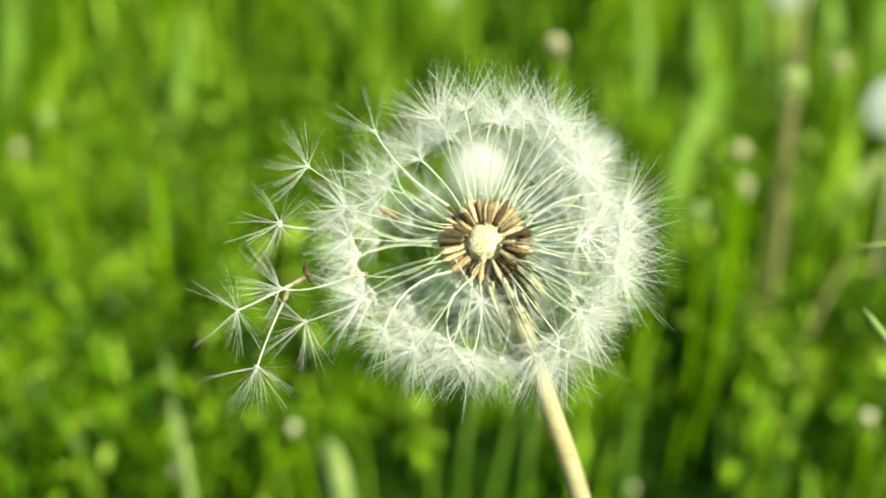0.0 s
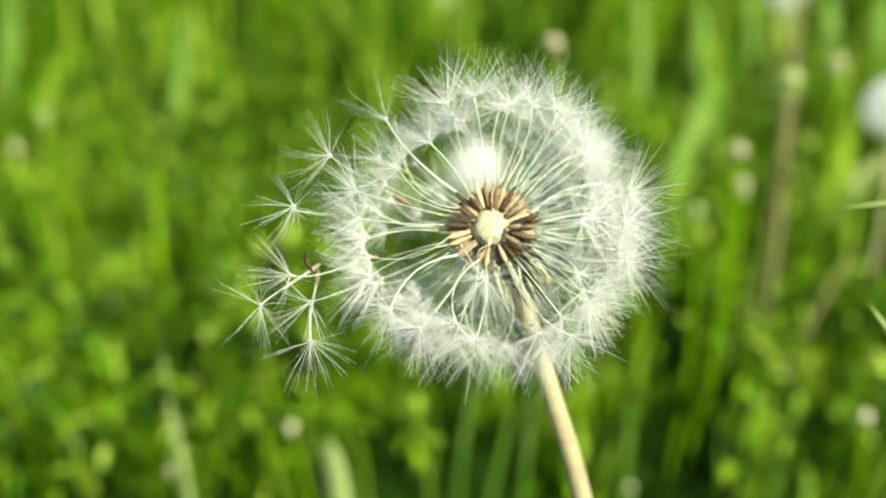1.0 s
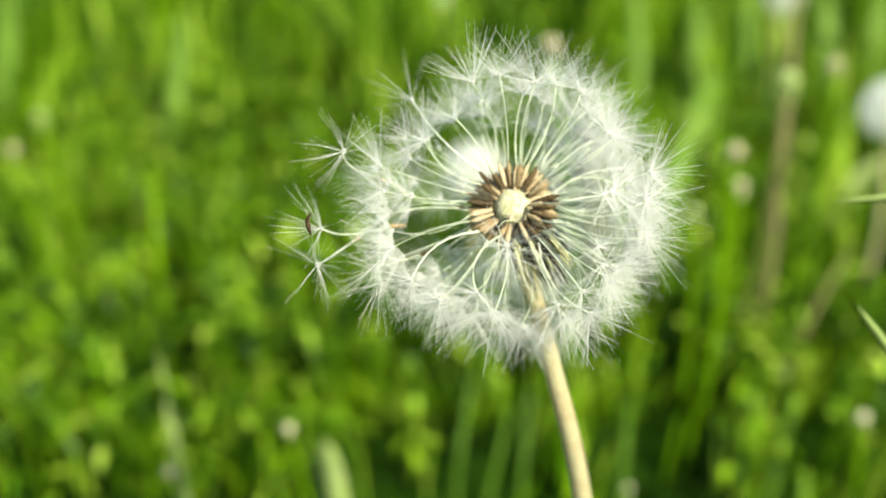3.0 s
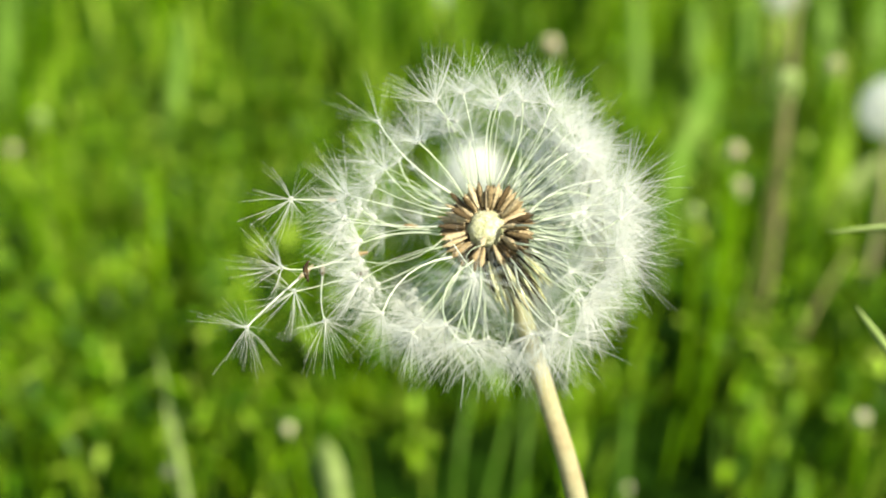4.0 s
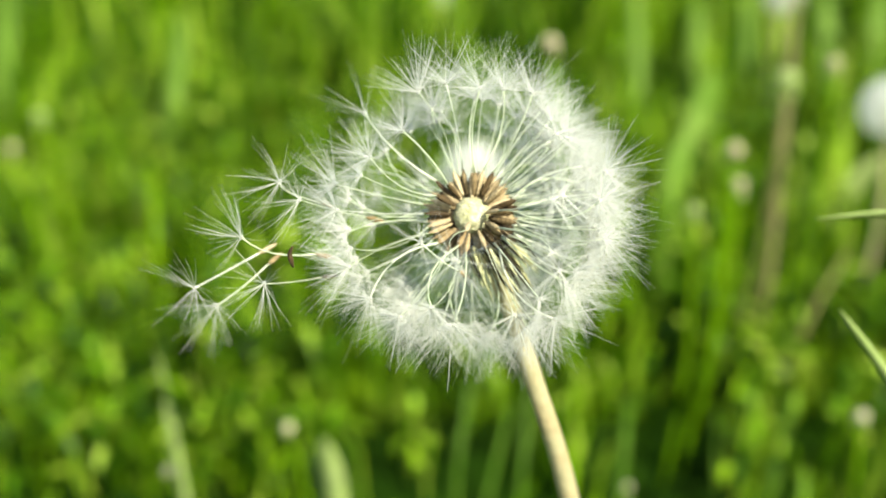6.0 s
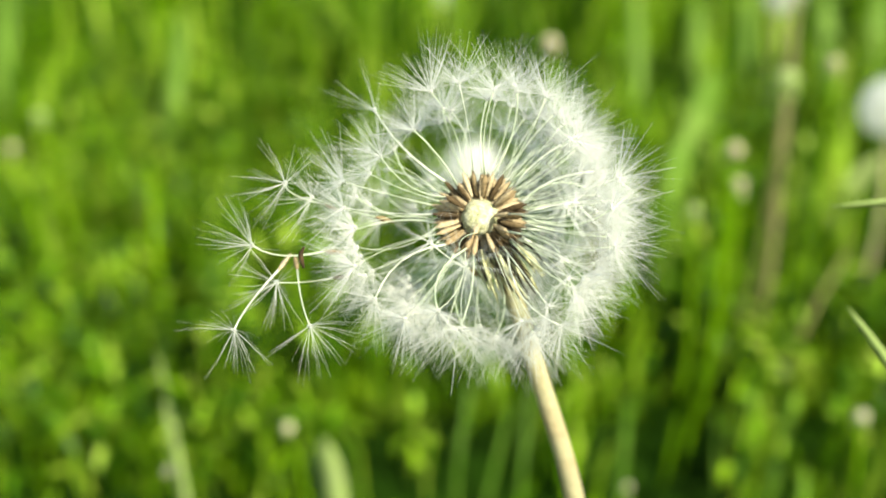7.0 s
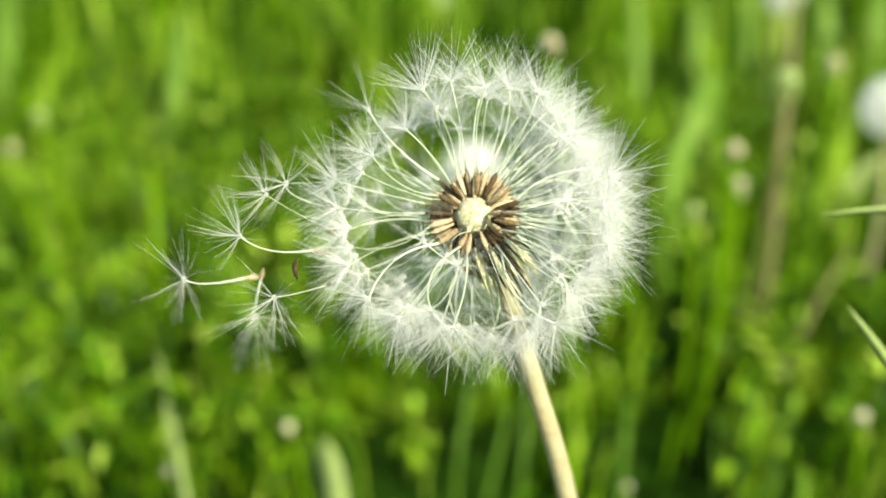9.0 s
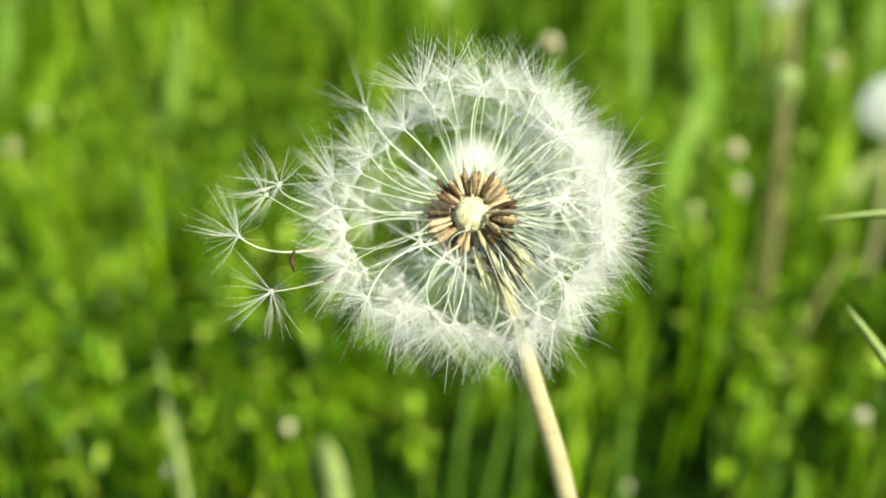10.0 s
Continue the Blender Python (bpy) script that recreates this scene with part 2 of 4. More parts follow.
def pappus_mesh(seed, count=88, length=0.0070, lo=28, hi=98, mode=74, bunch=1, thick=0.000021):
    """Fine hairs spreading from a hub at the origin, +z outward, some of them sticking together in bunches."""
    rng = random.Random(seed)
    parts = []
    az = pol = 0.0
    for i in range(count):
        if i % bunch == 0:
            az = 2.399963 * i + rng.uniform(-0.3, 0.3)
            pol = radians(rng.triangular(lo, hi, mode))
        a, p = az + rng.gauss(0, 0.09), pol + rng.gauss(0, 0.05)
        ln = length * rng.uniform(0.7, 1.06)
        d = Vector((math.sin(p) * math.cos(a), math.sin(p) * math.sin(a), math.cos(p)))
        bend = Vector((rng.gauss(0, 0.04), rng.gauss(0, 0.04), rng.uniform(-0.05, 0.22))) * ln
        pts = [d * ln * 0.02, d * ln * 0.5 + bend * 0.25, d * ln + bend]
        w = thick * (1.7 if rng.random() < 0.22 else 0.9)
        parts.append(tube(pts, [w, w * 0.8, w * 0.35], 3, False))
    parts.append(tube([(0, 0, -0.00025), (0, 0, 0.0), (0, 0, 0.0002)], [0.00020, 0.00040, 0.00016], 6))
    return mesh_from("pappus", *join(parts), HAIR)


def beak_mesh(seed, bend, w=1.0):
    rng = random.Random(seed)
    n = 7
    pts = []
    for i in range(n):
        t = i / (n - 1)
        off = bend * 4 * t * (1 - t)
        pts.append((off, 0, ACHENE_LEN - 0.0003 + BEAK_LEN * t))
    return mesh_from("seed", *tube(pts, [w * x for x in (0.00016, 0.00012, 0.000095, 0.000085, 0.000085, 0.00009, 0.00012)], 6), BEAK)


def achene_mesh(seed):
    """A ribbed spindle, blunt below, with a toothed shoulder and a narrow tip."""
    rng = random.Random(seed)
    prof = [(0.0, 0.22), (0.08, 0.36), (0.3, 0.50), (0.55, 0.60), (0.72, 0.58), (0.84, 0.40), (0.93, 0.24), (1.0, 0.16)]
    verts, faces = [], []
    sides = 12
    for i, (t, r) in enumerate(prof):
        for k in range(sides):
            a = 6.283 * k / sides
            rr = 0.00072 * r * (1.0 if k % 2 else 0.82) * (1 + (rng.uniform(-0.12, 0.18) if 0.5 < t < 0.9 else 0))
            verts.append((rr * math.cos(a), rr * math.sin(a) * 0.75, ACHENE_LEN * t))
    for i in range(len(prof) - 1):
        for k in range(sides):
            a, b = i * sides + k, i * sides + (k + 1) % sides
            faces.append((a, b, b + sides, a + sides))
    faces.append(tuple(range(sides - 1, -1, -1)))
    faces.append(tuple(range((len(prof) - 1) * sides, len(prof) * sides)))
    return mesh_from("achene", verts, faces, ACHENE)


PAPPI = [pappus_mesh(10 + i, lo=25 - 2 * i, hi=99 - 3 * i, mode=76 - 4 * i, bunch=1 + i % 3) for i in range(6)]
BEAKS = [beak_mesh(20 + i, b, w) for i, (b, w) in enumerate(((-0.0014, 0.5), (-0.0007, 0.9), (0.0003, 0.42), (0.0005, 0.6), (0.0011, 0.42), (0.0018, 1.05)))]
STRAY = [pappus_mesh(70 + i, count=48, length=0.0076, lo=34, hi=104, mode=84, bunch=2, thick=0.00003) for i in range(3)]
SPARSE = [pappus_mesh(50 + i, count=18, length=0.0062, lo=20, hi=80, mode=50) for i in range(2)]
ACHENES = [achene_mesh(30 + i) for i in range(4)]


def along(d, at):
    """A pose at a point with +z along d."""
    return Matrix.Translation(at) @ Vector(d).to_track_quat("Z", "Y").to_matrix().to_4x4()


def hair_mesh(seed):
    rng = random.Random(seed)
    ln, w = 0.0072, 0.000018 * rng.uniform(0.75, 1.35)
    bx, by = rng.gauss(0, 0.09) * ln, rng.uniform(0.0, 0.2) * ln
    return mesh_from("hair", *tube([(0, 0, 0.0001), (bx * 0.25, by * 0.25, ln * 0.5), (bx, by, ln)], [w, w * 0.8, w * 0.4], 4, False), LOOSE_HAIR)


HAIRS = [hair_mesh(60 + i) for i in range(7)]
KNOB = mesh_from("pappus", *tube([(0, 0, -0.00025), (0, 0, 0.0), (0, 0, 0.0002)], [0.00020, 0.00042, 0.00016], 8), HAIR)


def loose_pappus(parent, m, rng):
    """A sparse parachute whose hairs can be told apart, swept away from the beak."""
    knob = piece("pappus", KNOB, parent, m, "sparse white parachute hairs")
    gap = rng.uniform(0, 6.283)
    for i in range(54):
        if i % 3 == 0:
            thin = rng.random() < 0.6
            az, pol = 2.399963 * i + rng.uniform(-0.3, 0.3), radians(rng.triangular(14, 92, 72))
        if thin and math.cos(az - gap) > 0.6:
            continue
        a, p = az + rng.gauss(0, 0.12), pol + rng.gauss(0, 0.07)
        d = (math.sin(p) * math.cos(a), math.sin(p) * math.sin(a), math.cos(p))
        piece("hair", rng.choice(HAIRS), knob, along(d, (0, 0, 0)) @ Matrix.Diagonal((1, 1, rng.uniform(0.62, 1.06), 1)))


def seed_part(parent, m, rng, name="seed", loose=False, pappi=PAPPI):
    """One fruit: beak with its achene and pappus; origin at the achene's foot, +z outward."""
    ob = piece(name, rng.choice(BEAKS), parent, m)
    piece("achene", rng.choice(ACHENES), ob, label="ribbed tan-brown achene")
    m = Matrix.Translation((0, 0, HUB)) @ Matrix.Rotation(rng.uniform(0, 6.28), 4, "Z")
    if loose:
        loose_pappus(ob, m, rng)
    else:
        piece("pappus", rng.choice(pappi), ob, m, "fine white parachute hairs")
    return ob


# ---------------------------------------------------------------- the dandelion, built about its head: x right, y up, z to the viewer
BASE = Vector((0.045, -0.1977, -0.0965))


def dandelion():
    plant = new("dandelion")
    tagged(plant, "white dandelion clock with bare centre, some seeds blown away", "dandelion")
    knots = [(0, -0.0008, -0.002), (0.0023, -0.0052, -0.0040), (0.0056, -0.0128, -0.0075), (0.0096, -0.0245, -0.0130), (0.0144, -0.0392, -0.0198),
             (0.0205, -0.0640, -0.0320), (0.031, -0.108, -0.054), BASE]
    pts = spline(knots, 8)
    rad = [0.00112 + 0.0004 * min(1, i / 34) + (0.0008 if i < 4 else 0) for i in range(len(pts))]
    v, f = tube(pts, rad, 20)
    stem = piece("stem", mesh_from("stem", [p - BASE for p in v], f, STEM), plant, label="pale yellow-green hollow stem")
    # receptacle: a pitted dome
    bm = bmesh.new()
    bmesh.ops.create_icosphere(bm, subdivisions=4, radius=0.00245)
    for vt in bm.verts:
        k = noise.noise(vt.co * 1500) + 0.6 * noise.noise(vt.co * 3400)
        vt.co *= 1 + 0.09 * k + 0.10 * noise.noise(vt.co * 420 + Vector((3, 1, 7)))
        vt.co.z *= 0.85
        vt.co -= BASE
    me = bpy.data.meshes.new("receptacle")
    bm.to_mesh(me)
    bm.free()
    me.materials.append(RECEPT)
    for p in me.polygons:
        p.use_smooth = True
    piece("receptacle", me, plant, label="pale bare pitted receptacle")
    # bracts bent back along the stem
    rng = random.Random(8)
    for i in range(42):
        a = radians(-116 + 104 * (i + rng.uniform(-0.4, 0.4)) / 42)
        d = Vector((math.cos(a), math.sin(a), 0))
        root = Vector((0.0008, -0.0016, rng.uniform(-0.002, 0.002))) + d * rng.uniform(0.0026, 0.0036)
        way = (d * 0.55 + Vector((0.55, -0.70, rng.uniform(-0.7, 0.2)))).normalized()
        ln = rng.uniform(0.0035, 0.0075)
        tip = root + way * ln + Vector((0.0003, -0.0004, -0.0005))
        mid = root + way * ln * 0.5 + Vector((rng.uniform(-1, 1), rng.uniform(-0.2, 1.0), 0.5)) * 0.0005
        w = rng.uniform(0.32, 0.75)
        v, f = tube(spline([root, mid, tip], 4), [r * w for r in (0.00030, 0.00044, 0.00048, 0.00047, 0.00042, 0.00036, 0.00028, 0.0002, 0.00008)], 6)
        piece("bract", mesh_from("bract", [p - BASE for p in v], f, BRACT), plant, label="withered bract bent back")
    # the seeds that stand out: where each pappus hub sits across and up the head in mm, before (1) or behind (-1) its middle
    rng = random.Random(21)
    taken = []

    def plant_seed(hub, d_foot, length, pappi=PAPPI):
        foot = d_foot * 0.0029
        lean = hub - foot
        grown = Matrix.Diagonal((1, 1, lean.length / HUB, 1)) if length is None else Matrix.Diagonal((1, 1, length, 1))
        seed_part(plant, along(lean.normalized(), foot - BASE) @ Matrix.Rotation(rng.uniform(0, 6.28), 4, "Z") @ grown, rng, pappi=pappi)
        taken.append(hub.normalized())

    for x, y, z in ((-14.6, 14.8, -2.0), (-10.8, 9.8, -10.2), (-15.4, 9.4, -2.4), (-13.5, 7.7, -8.4), (-14, 4.4, -9.9), (-10.2, 2.9, -14.2), (-7.3, 5.1, -15.4), (-6.2, 15.3, 6.3),
                    (-2.7, 16.6, 5.5), (1.9, 14.8, 9.3), (4.7, 15.4, 5.9), (8.4, 15.3, 3.4), (11.2, 8.7, 9.2), (17.0, 4.2, 7.4), (10.4, 0.0, 13.0), (16.2, 0.2, 9.2),
                    (16.8, -4.2, 6.8), (11.0, -8.2, 10.4), (15.5, -6.8, -6.5), (5.5, -13.5, 11.1), (-4.4, -12.5, 11.6), (-6.9, -12, -10.9), (-12.8, -11.0, 6.0), (-15.6, -6.9, 5.4), (-14.8, 0, -9.5),
                    (8.6, -13.4, -7.5), (12.6, -10.4, -7.0), (2.6, -15.6, -7.7), (10.5, -14.0, 4.0), (-17.2, 0.6, 5.0), (-18.0, 4.4, 2.0), (-2.0, -14.5, 8.5),
                    (-1.1, -7.0, 15.6), (7.0, -15.0, 5.6), (8.6, -11.6, 10.0), (11.6, 0.6, 12.2), (10.1, -6.2, 12.2), (-9.0, -13.4, 6.4)):
        hub = Vector((x, y, z)) * 0.001
        flat = Vector((x, y, z * 0.9)).normalized()
        plant_seed(hub, flat, None, SPARSE if x < -9 and y > 7 else STRAY if z > 8 else PAPPI)
    placed = len(taken)

    def sunny_gap(hub):
        """Seeds have gone where the sun falls through onto the stem and onto the seeds in front."""
        ray = Vector((0.48, 0.37, 0.79)).normalized()
        for spot, wide in ((Vector((0.0050, -0.0110, -0.007)), 0.0026), (Vector((-0.0015, -0.0065, 0.0095)), 0.006),
                           (Vector((0.0110, -0.0082, 0.0104)), 0.0038), (Vector((0.0055, -0.0135, 0.0111)), 0.0030)):
            v = hub - spot
            if v.dot(ray) > 0.001 and (v - ray * v.dot(ray)).length < wide:
                return True
        return False

    # and the rest evenly all round but for the bare front, thinned region by region
    def share(az, pol):
        """How many of a hundred seeds are left at this azimuth and polar angle, in degrees."""
        right, top, bottom = abs(az) < 72, 55 < az < 140, -140 < az < -52
        if pol < 50 or pol > 174:
            return 0
        if pol < 78:
            return (42 if az > 15 else 62) if right else 10 if top else 14 if bottom else 16
        if pol < 104:
            return 72 if right else 38 if top else 36 if bottom else 52
        if pol < 130:
            return 95 if right else 55 if top else 84 if bottom else 48
        if 74 < az < 112 and 126 < pol < 150:
            return 0
        return 8 if az > 165 or az < -140 else 100 if bottom or right else 80

    n, owed = 380, {}
    for i in range(n):
        one = random.Random(500 + i)
        pol = math.degrees(math.acos(1 - 2 * (i + 0.5) / n)) + one.uniform(-4, 4)
        az = (math.degrees(i * 2.399963) + one.uniform(-9, 9) + 180) % 360 - 180
        if abs(az + 64) < 11 and pol < 94:
            continue
        part_of = (int(az // 45), pol < 78, pol < 104, pol < 130)
        owed[part_of] = owed.get(part_of, 50) + share(az, pol)
        if owed[part_of] < 100:
            continue
        owed[part_of] -= 100
        out = pol + one.uniform(0, 8) if pol < 78 else 90 + (pol - 90) * one.uniform(0.85, 1.05)
        pol, out, az = radians(pol), radians(out), radians(az)
        d = Vector((math.sin(pol) * math.cos(az), math.sin(pol) * math.sin(az), math.cos(pol)))
        lean = Vector((math.sin(out) * math.cos(az), math.sin(out) * math.sin(az), math.cos(out)))
        lean = (lean + Vector((one.gauss(0, 1), one.gauss(0, 1), one.gauss(0, 1))) * 0.07).normalized()
        if any(lean.dot(o) > 0.98 for o in taken[:placed]) or sunny_gap(d * 0.0029 + lean * 0.0144):
            continue
        drawn_in = 0.92 if math.sin(az) > 0.3 else 0.91 if math.sin(az) < -0.6 else 0.95 if math.cos(az) > 0.4 else 1.0
        plant_seed(d * 0.0029 + lean * 0.0144, d, one.uniform(0.89, 1.07) * drawn_in)
    # achenes that have lost their parachutes, deep between the rest
    for i in range(46):
        az, pol = radians(i * 360 / 46 + rng.uniform(-4, 4)), radians(rng.uniform(74, 112))
        d = Vector((math.sin(pol) * math.cos(az), math.sin(pol) * math.sin(az), math.cos(pol)))
        piece("achene", rng.choice(ACHENES), plant, along((d + Vector((0, 0, -0.25))).normalized(), d * 0.0021 - BASE), "bare brown achene")
    return plant, stem


def loose_seed(rng, label):
    ob = seed_part(None, Matrix.Identity(4), rng, "dandelion_seed", True)
    return tagged(ob, label, "seed", "loose seeds")


def dry_floret():
    """A thin withered floret, bent, with a ragged tip; built about its middle."""
    pts = spline([(0.0002, 0, 0.0014), (-0.0001, 0, 0.0004), (0.0001, 0, -0.0007), (0.0004, 0.0001, -0.0016)], 4)
    rad = [0.00012 + 0.00022 * math.sin(math.pi * i / (len(pts) - 1)) for i in range(len(pts))]
    ob = piece("dry_floret", mesh_from("dry_floret", *tube(pts, rad, 7), FLORET))
    return tagged(ob, "dark brown withered floret caught among loose seeds", "seed")


# ---------------------------------------------------------------- things in the meadow behind
def stalk_to(top, foot, r0, r1, mat, parent, name="stalk", bow=0.004):
    top, foot = Vector(top), Vector(foot)
    mid = (top + foot) * 0.5 + Vector((bow, 0, 0))
    pts = spline([foot, mid, top], 5)
    rad = [r0 + (r1 - r0) * i / (len(pts) - 1) for i in range(len(pts))]
    v, f = tube(pts, rad, 10)
    return piece(name, mesh_from(name, v, f, mat), parent)


def far_clock(at, foot, dia, seed, hairs):
    """A whole dandelion clock farther off: stalk, receptacle, ball of seeds."""
    thing = new("dandelion_clock")
    thing.location = foot
    tagged(thing, "whole white dandelion clock standing in the grass", "dandelion", "dandelions in the meadow")
    rng = random.Random(seed)
    c = Vector(at) - Vector(foot)
    stalk_to(c, (0, 0, -0.004), 0.0022, 0.0016, STEM, thing)
    bm = bmesh.new()
    bmesh.ops.create_icosphere(bm, subdivisions=2, radius=dia * 0.11)
    for vt in bm.verts:
        vt.co = vt.co * (1 + 0.12 * noise.noise(vt.co * 900)) + c
    me = bpy.data.meshes.new("receptacle")
    bm.to_mesh(me)
    bm.free()
    me.materials.append(RECEPT)
    piece("receptacle", me, thing)
    k = dia / 0.047
    parts = []
    for i in range(110):
        cz = 1 - 2 * (i + 0.5) / 110
        if cz < -0.9:
            continue
        az = i * 2.399963
        s = math.sqrt(1 - cz * cz)
        d = Vector((s * math.cos(az), s * math.sin(az), cz))
        q = d.to_track_quat("Z", "Y")
        hub = c + d * 0.0168 * k
        parts.append(tube([c + d * 0.005 * k, hub], [0.00014 * k, 0.00012 * k], 3, False))
        for j in range(hairs):
            a, pol = j * 2.4 + i, radians(rng.triangular(25, 95, 70))
            w = q @ Vector((math.sin(pol) * math.cos(a), math.sin(pol) * math.sin(a), math.cos(pol)))
            tip = hub + w * 0.0068 * k * rng.uniform(0.8, 1.05)
            side = w.cross(d).normalized()
            lift = d * 0.00008
            parts.append(([hub - side * 0.00022, hub + lift, hub + side * 0.00022, tip + side * 0.00014, tip + lift, tip - side * 0.00014], [(0, 1, 4, 5), (1, 2, 3, 4)]))
    piece("seed_ball", mesh_from("seed_ball", *join(parts), HAIR), thing, label="white ball of parachute seeds")
    return thing


def spent_head(at, foot, dia, mat, label, stalk, thick=0.0):
    """A seedless dandelion head: knob with bent-back bracts on a stalk."""
    thing = new("spent_dandelion")
    thing.location = foot
    tagged(thing, label, "dandelion", "spent heads in the meadow")
    c = Vector(at) - Vector(foot)
    stalk_to(c, (0, 0, -0.004), thick or min(0.0013, dia * 0.22), thick * 0.8 or min(0.001, dia * 0.16), stalk, thing)
    bm = bmesh.new()
    bmesh.ops.create_icosphere(bm, subdivisions=3, radius=dia * 0.5)
    for vt in bm.verts:
        vt.co *= 1 + 0.12 * noise.noise(vt.co * 700)
        vt.co.z *= 0.85
        vt.co += c
    me = bpy.data.meshes.new("knob")
    bm.to_mesh(me)
    bm.free()
    me.materials.append(mat)
    for p in me.polygons:
        p.use_smooth = True
    piece("knob", me, thing)
    for i in range(9):
        a = 6.283 * i / 9
        k = dia / 0.013
        d = Vector((math.cos(a), math.sin(a), 0)) * k
        root = c + d * 0.004 + Vector((0, 0, -dia * 0.35))
        v, f = tube(spline([root, root + d * 0.002 + Vector((0, 0, -0.003 * k)), root + d * 0.0015 + Vector((0, 0, -0.008 * k))], 3), [r * k for r in (0.0008, 0.0009, 0.0009, 0.0008, 0.0007, 0.0005, 0.0002)], 5)
        piece("bract", mesh_from("bract", v, f, mat if mat is PALE_BLADE else BRACT), thing)
    return thing


def broad_blade(way, width, mat, label, name="grass_blade", fold=0.45):
    """One broad blade of grass with a keel, through the points of its way from foot to tip; built about its foot."""
    foot = Vector(way[0])
    pts = spline([Vector(p) - foot for p in way], 7)
    verts, faces = [], []
    n = len(pts)
    for i, p in enumerate(pts):
        d = (pts[min(i + 1, n - 1)] - pts[max(i - 1, 0)]).normalized()
        side = d.cross(Vector((0.1, 1, 0.25))).normalized()
        keel = side.cross(d)
        t = i / (n - 1)
        w = width * 0.5 * (0.8 + 0.4 * t - 1.1 * t ** 14)
        verts += [p - side * w, p + keel * w * fold, p + side * w, p + keel * (w * fold + 0.00025)]
    for i in range(n - 1):
        a = i * 4
        for k in range(4):
            faces.append((a + k, a + (k + 1) % 4, a + 4 + (k + 1) % 4, a + 4 + k))
    ob = piece(name, mesh_from(name, verts, faces, mat), m=Matrix.Translation(foot))
    return tagged(ob, label, "grass", "single blades")


# ---------------------------------------------------------------- build
ground()
strew("grass", 9500, 0.39, 2.8, 0.03, 0.075, 0.0025, 0.005, 0.4, "short dense green meadow grass", 5, 1.6, 0.38)
strew("tall_grass", 9500, 0.30, 2.6, 0.05, 0.135, 0.0035, 0.007, 0.22, "tall sunlit green grass blades in clumps", 9, 1.9, 0.44)
meadow(55000, 15)
herbs(20000, 6)
for at, foot, dia, sd in (((0.0160, 0.4708, 0.0997), (0.012, 0.48, 0), 0.035, 1), ((0.0785, 0.4776, 0.1075), (0.085, 0.49, 0), 0.024, 2),
                          ((0.2365, 0.4848, 0.1290), (0.242, 0.49, 0), 0.037, 3), ((0.2870, 0.8132, 0.1290), (0.281, 0.83, 0), 0.036, 4),
                          ((0.0004, 1.019, 0.0921), (0.0, 1.03, 0), 0.022, 5)):
    far_clock(at, foot, dia, sd, {1: 34, 2: 6, 3: 28, 4: 12, 5: 12}[sd])
SPENT = "tan spent dandelion head on a dry stalk"
for at, foot, dia in (((0.0395, 0.3493, 0.1938), (0.060, 0.365, 0), 0.0065), ((0.1104, 0.3421, 0.1549), (0.108, 0.35, 0), 0.0065),
                      ((0.1246, 0.3741, 0.1288), (0.121, 0.38, 0), 0.006), ((0.1728, 0.4155, 0.1703), (0.176, 0.42, 0), 0.006),
                      ((-0.2272, 0.4757, 0.1099), (-0.225, 0.48, 0), 0.006)):
    spent_head(at, foot, dia, TAN, SPENT, HERB)
spent_head((0.1448, 0.3929, 0.1691), (0.138, 0.40, 0), 0.0095, PALE_BLADE, "pale green dandelion bud on a dry stalk", STRAW)
# small pale knobs for the pale round spots low in the grass
for at, foot, dia in (((0.095, 0.3326, 0.1345), (0.098, 0.34, 0), 0.005), ((-0.0522, 0.2647, 0.0835), (-0.05, 0.27, 0), 0.0038),
                      ((-0.087, 0.2424, 0.0829), (-0.088, 0.25, 0), 0.0032), ((0.1454, 0.2746, 0.0811), (0.146, 0.28, 0), 0.0048),
                      ((-0.2336, 0.5311, 0.1105), (-0.236, 0.535, 0), 0.0075), ((0.0698, 0.2882, 0.0392), (0.069, 0.29, 0), 0.0028)):
    spent_head(at, foot, dia, PALE_BLADE if dia > 0.0049 else RECEPT, "small pale knob with bent-back bracts on a stalk", HERB)
broad_blade([(-0.034, 0.262, -0.004), (-0.037, 0.266, 0.04), (-0.0415, 0.270, 0.075)], 0.009, PALE_BLADE, "broad pale green grass blade standing upright")
broad_blade([(-0.085, 0.255, -0.004), (-0.090, 0.2607, 0.078), (-0.1025, 0.292, 0.097)], 0.0038, PALE_BLADE, "pale green grass blade with a drooping tip")
broad_blade([(0.148, 0.372, -0.004), (0.173, 0.3932, 0.0515), (0.1944, 0.4091, 0.0855)], 0.0026, STRAW, "dry straw-coloured stalk leaning in the grass")
broad_blade([(0.19, 0.52, -0.004), (0.2268, 0.5423, 0.0163), (0.277, 0.568, 0.0733)], 0.020, PALE_BLADE, "broad pale green blade leaning over the grass")
broad_blade([(0.120, 0.50, -0.004), (0.1312, 0.5138, 0.0735), (0.1443, 0.5263, 0.1002), (0.1573, 0.5428, 0.1357)], 0.019, SOFT_BLADE, "broad pale green blade leaning over the grass")
broad_blade([(0.2098, 0.765, -0.004), (0.2098, 0.7695, 0.0302), (0.2122, 0.8117, 0.1308)], 0.016, SOFT_BLADE, "broad pale green grass blade standing upright")
broad_blade([(-0.352, 0.715, -0.004), (-0.352, 0.7233, 0.0494), (-0.3453, 0.7648, 0.1484)], 0.022, SOFT_BLADE, "broad pale green grass blade standing upright")
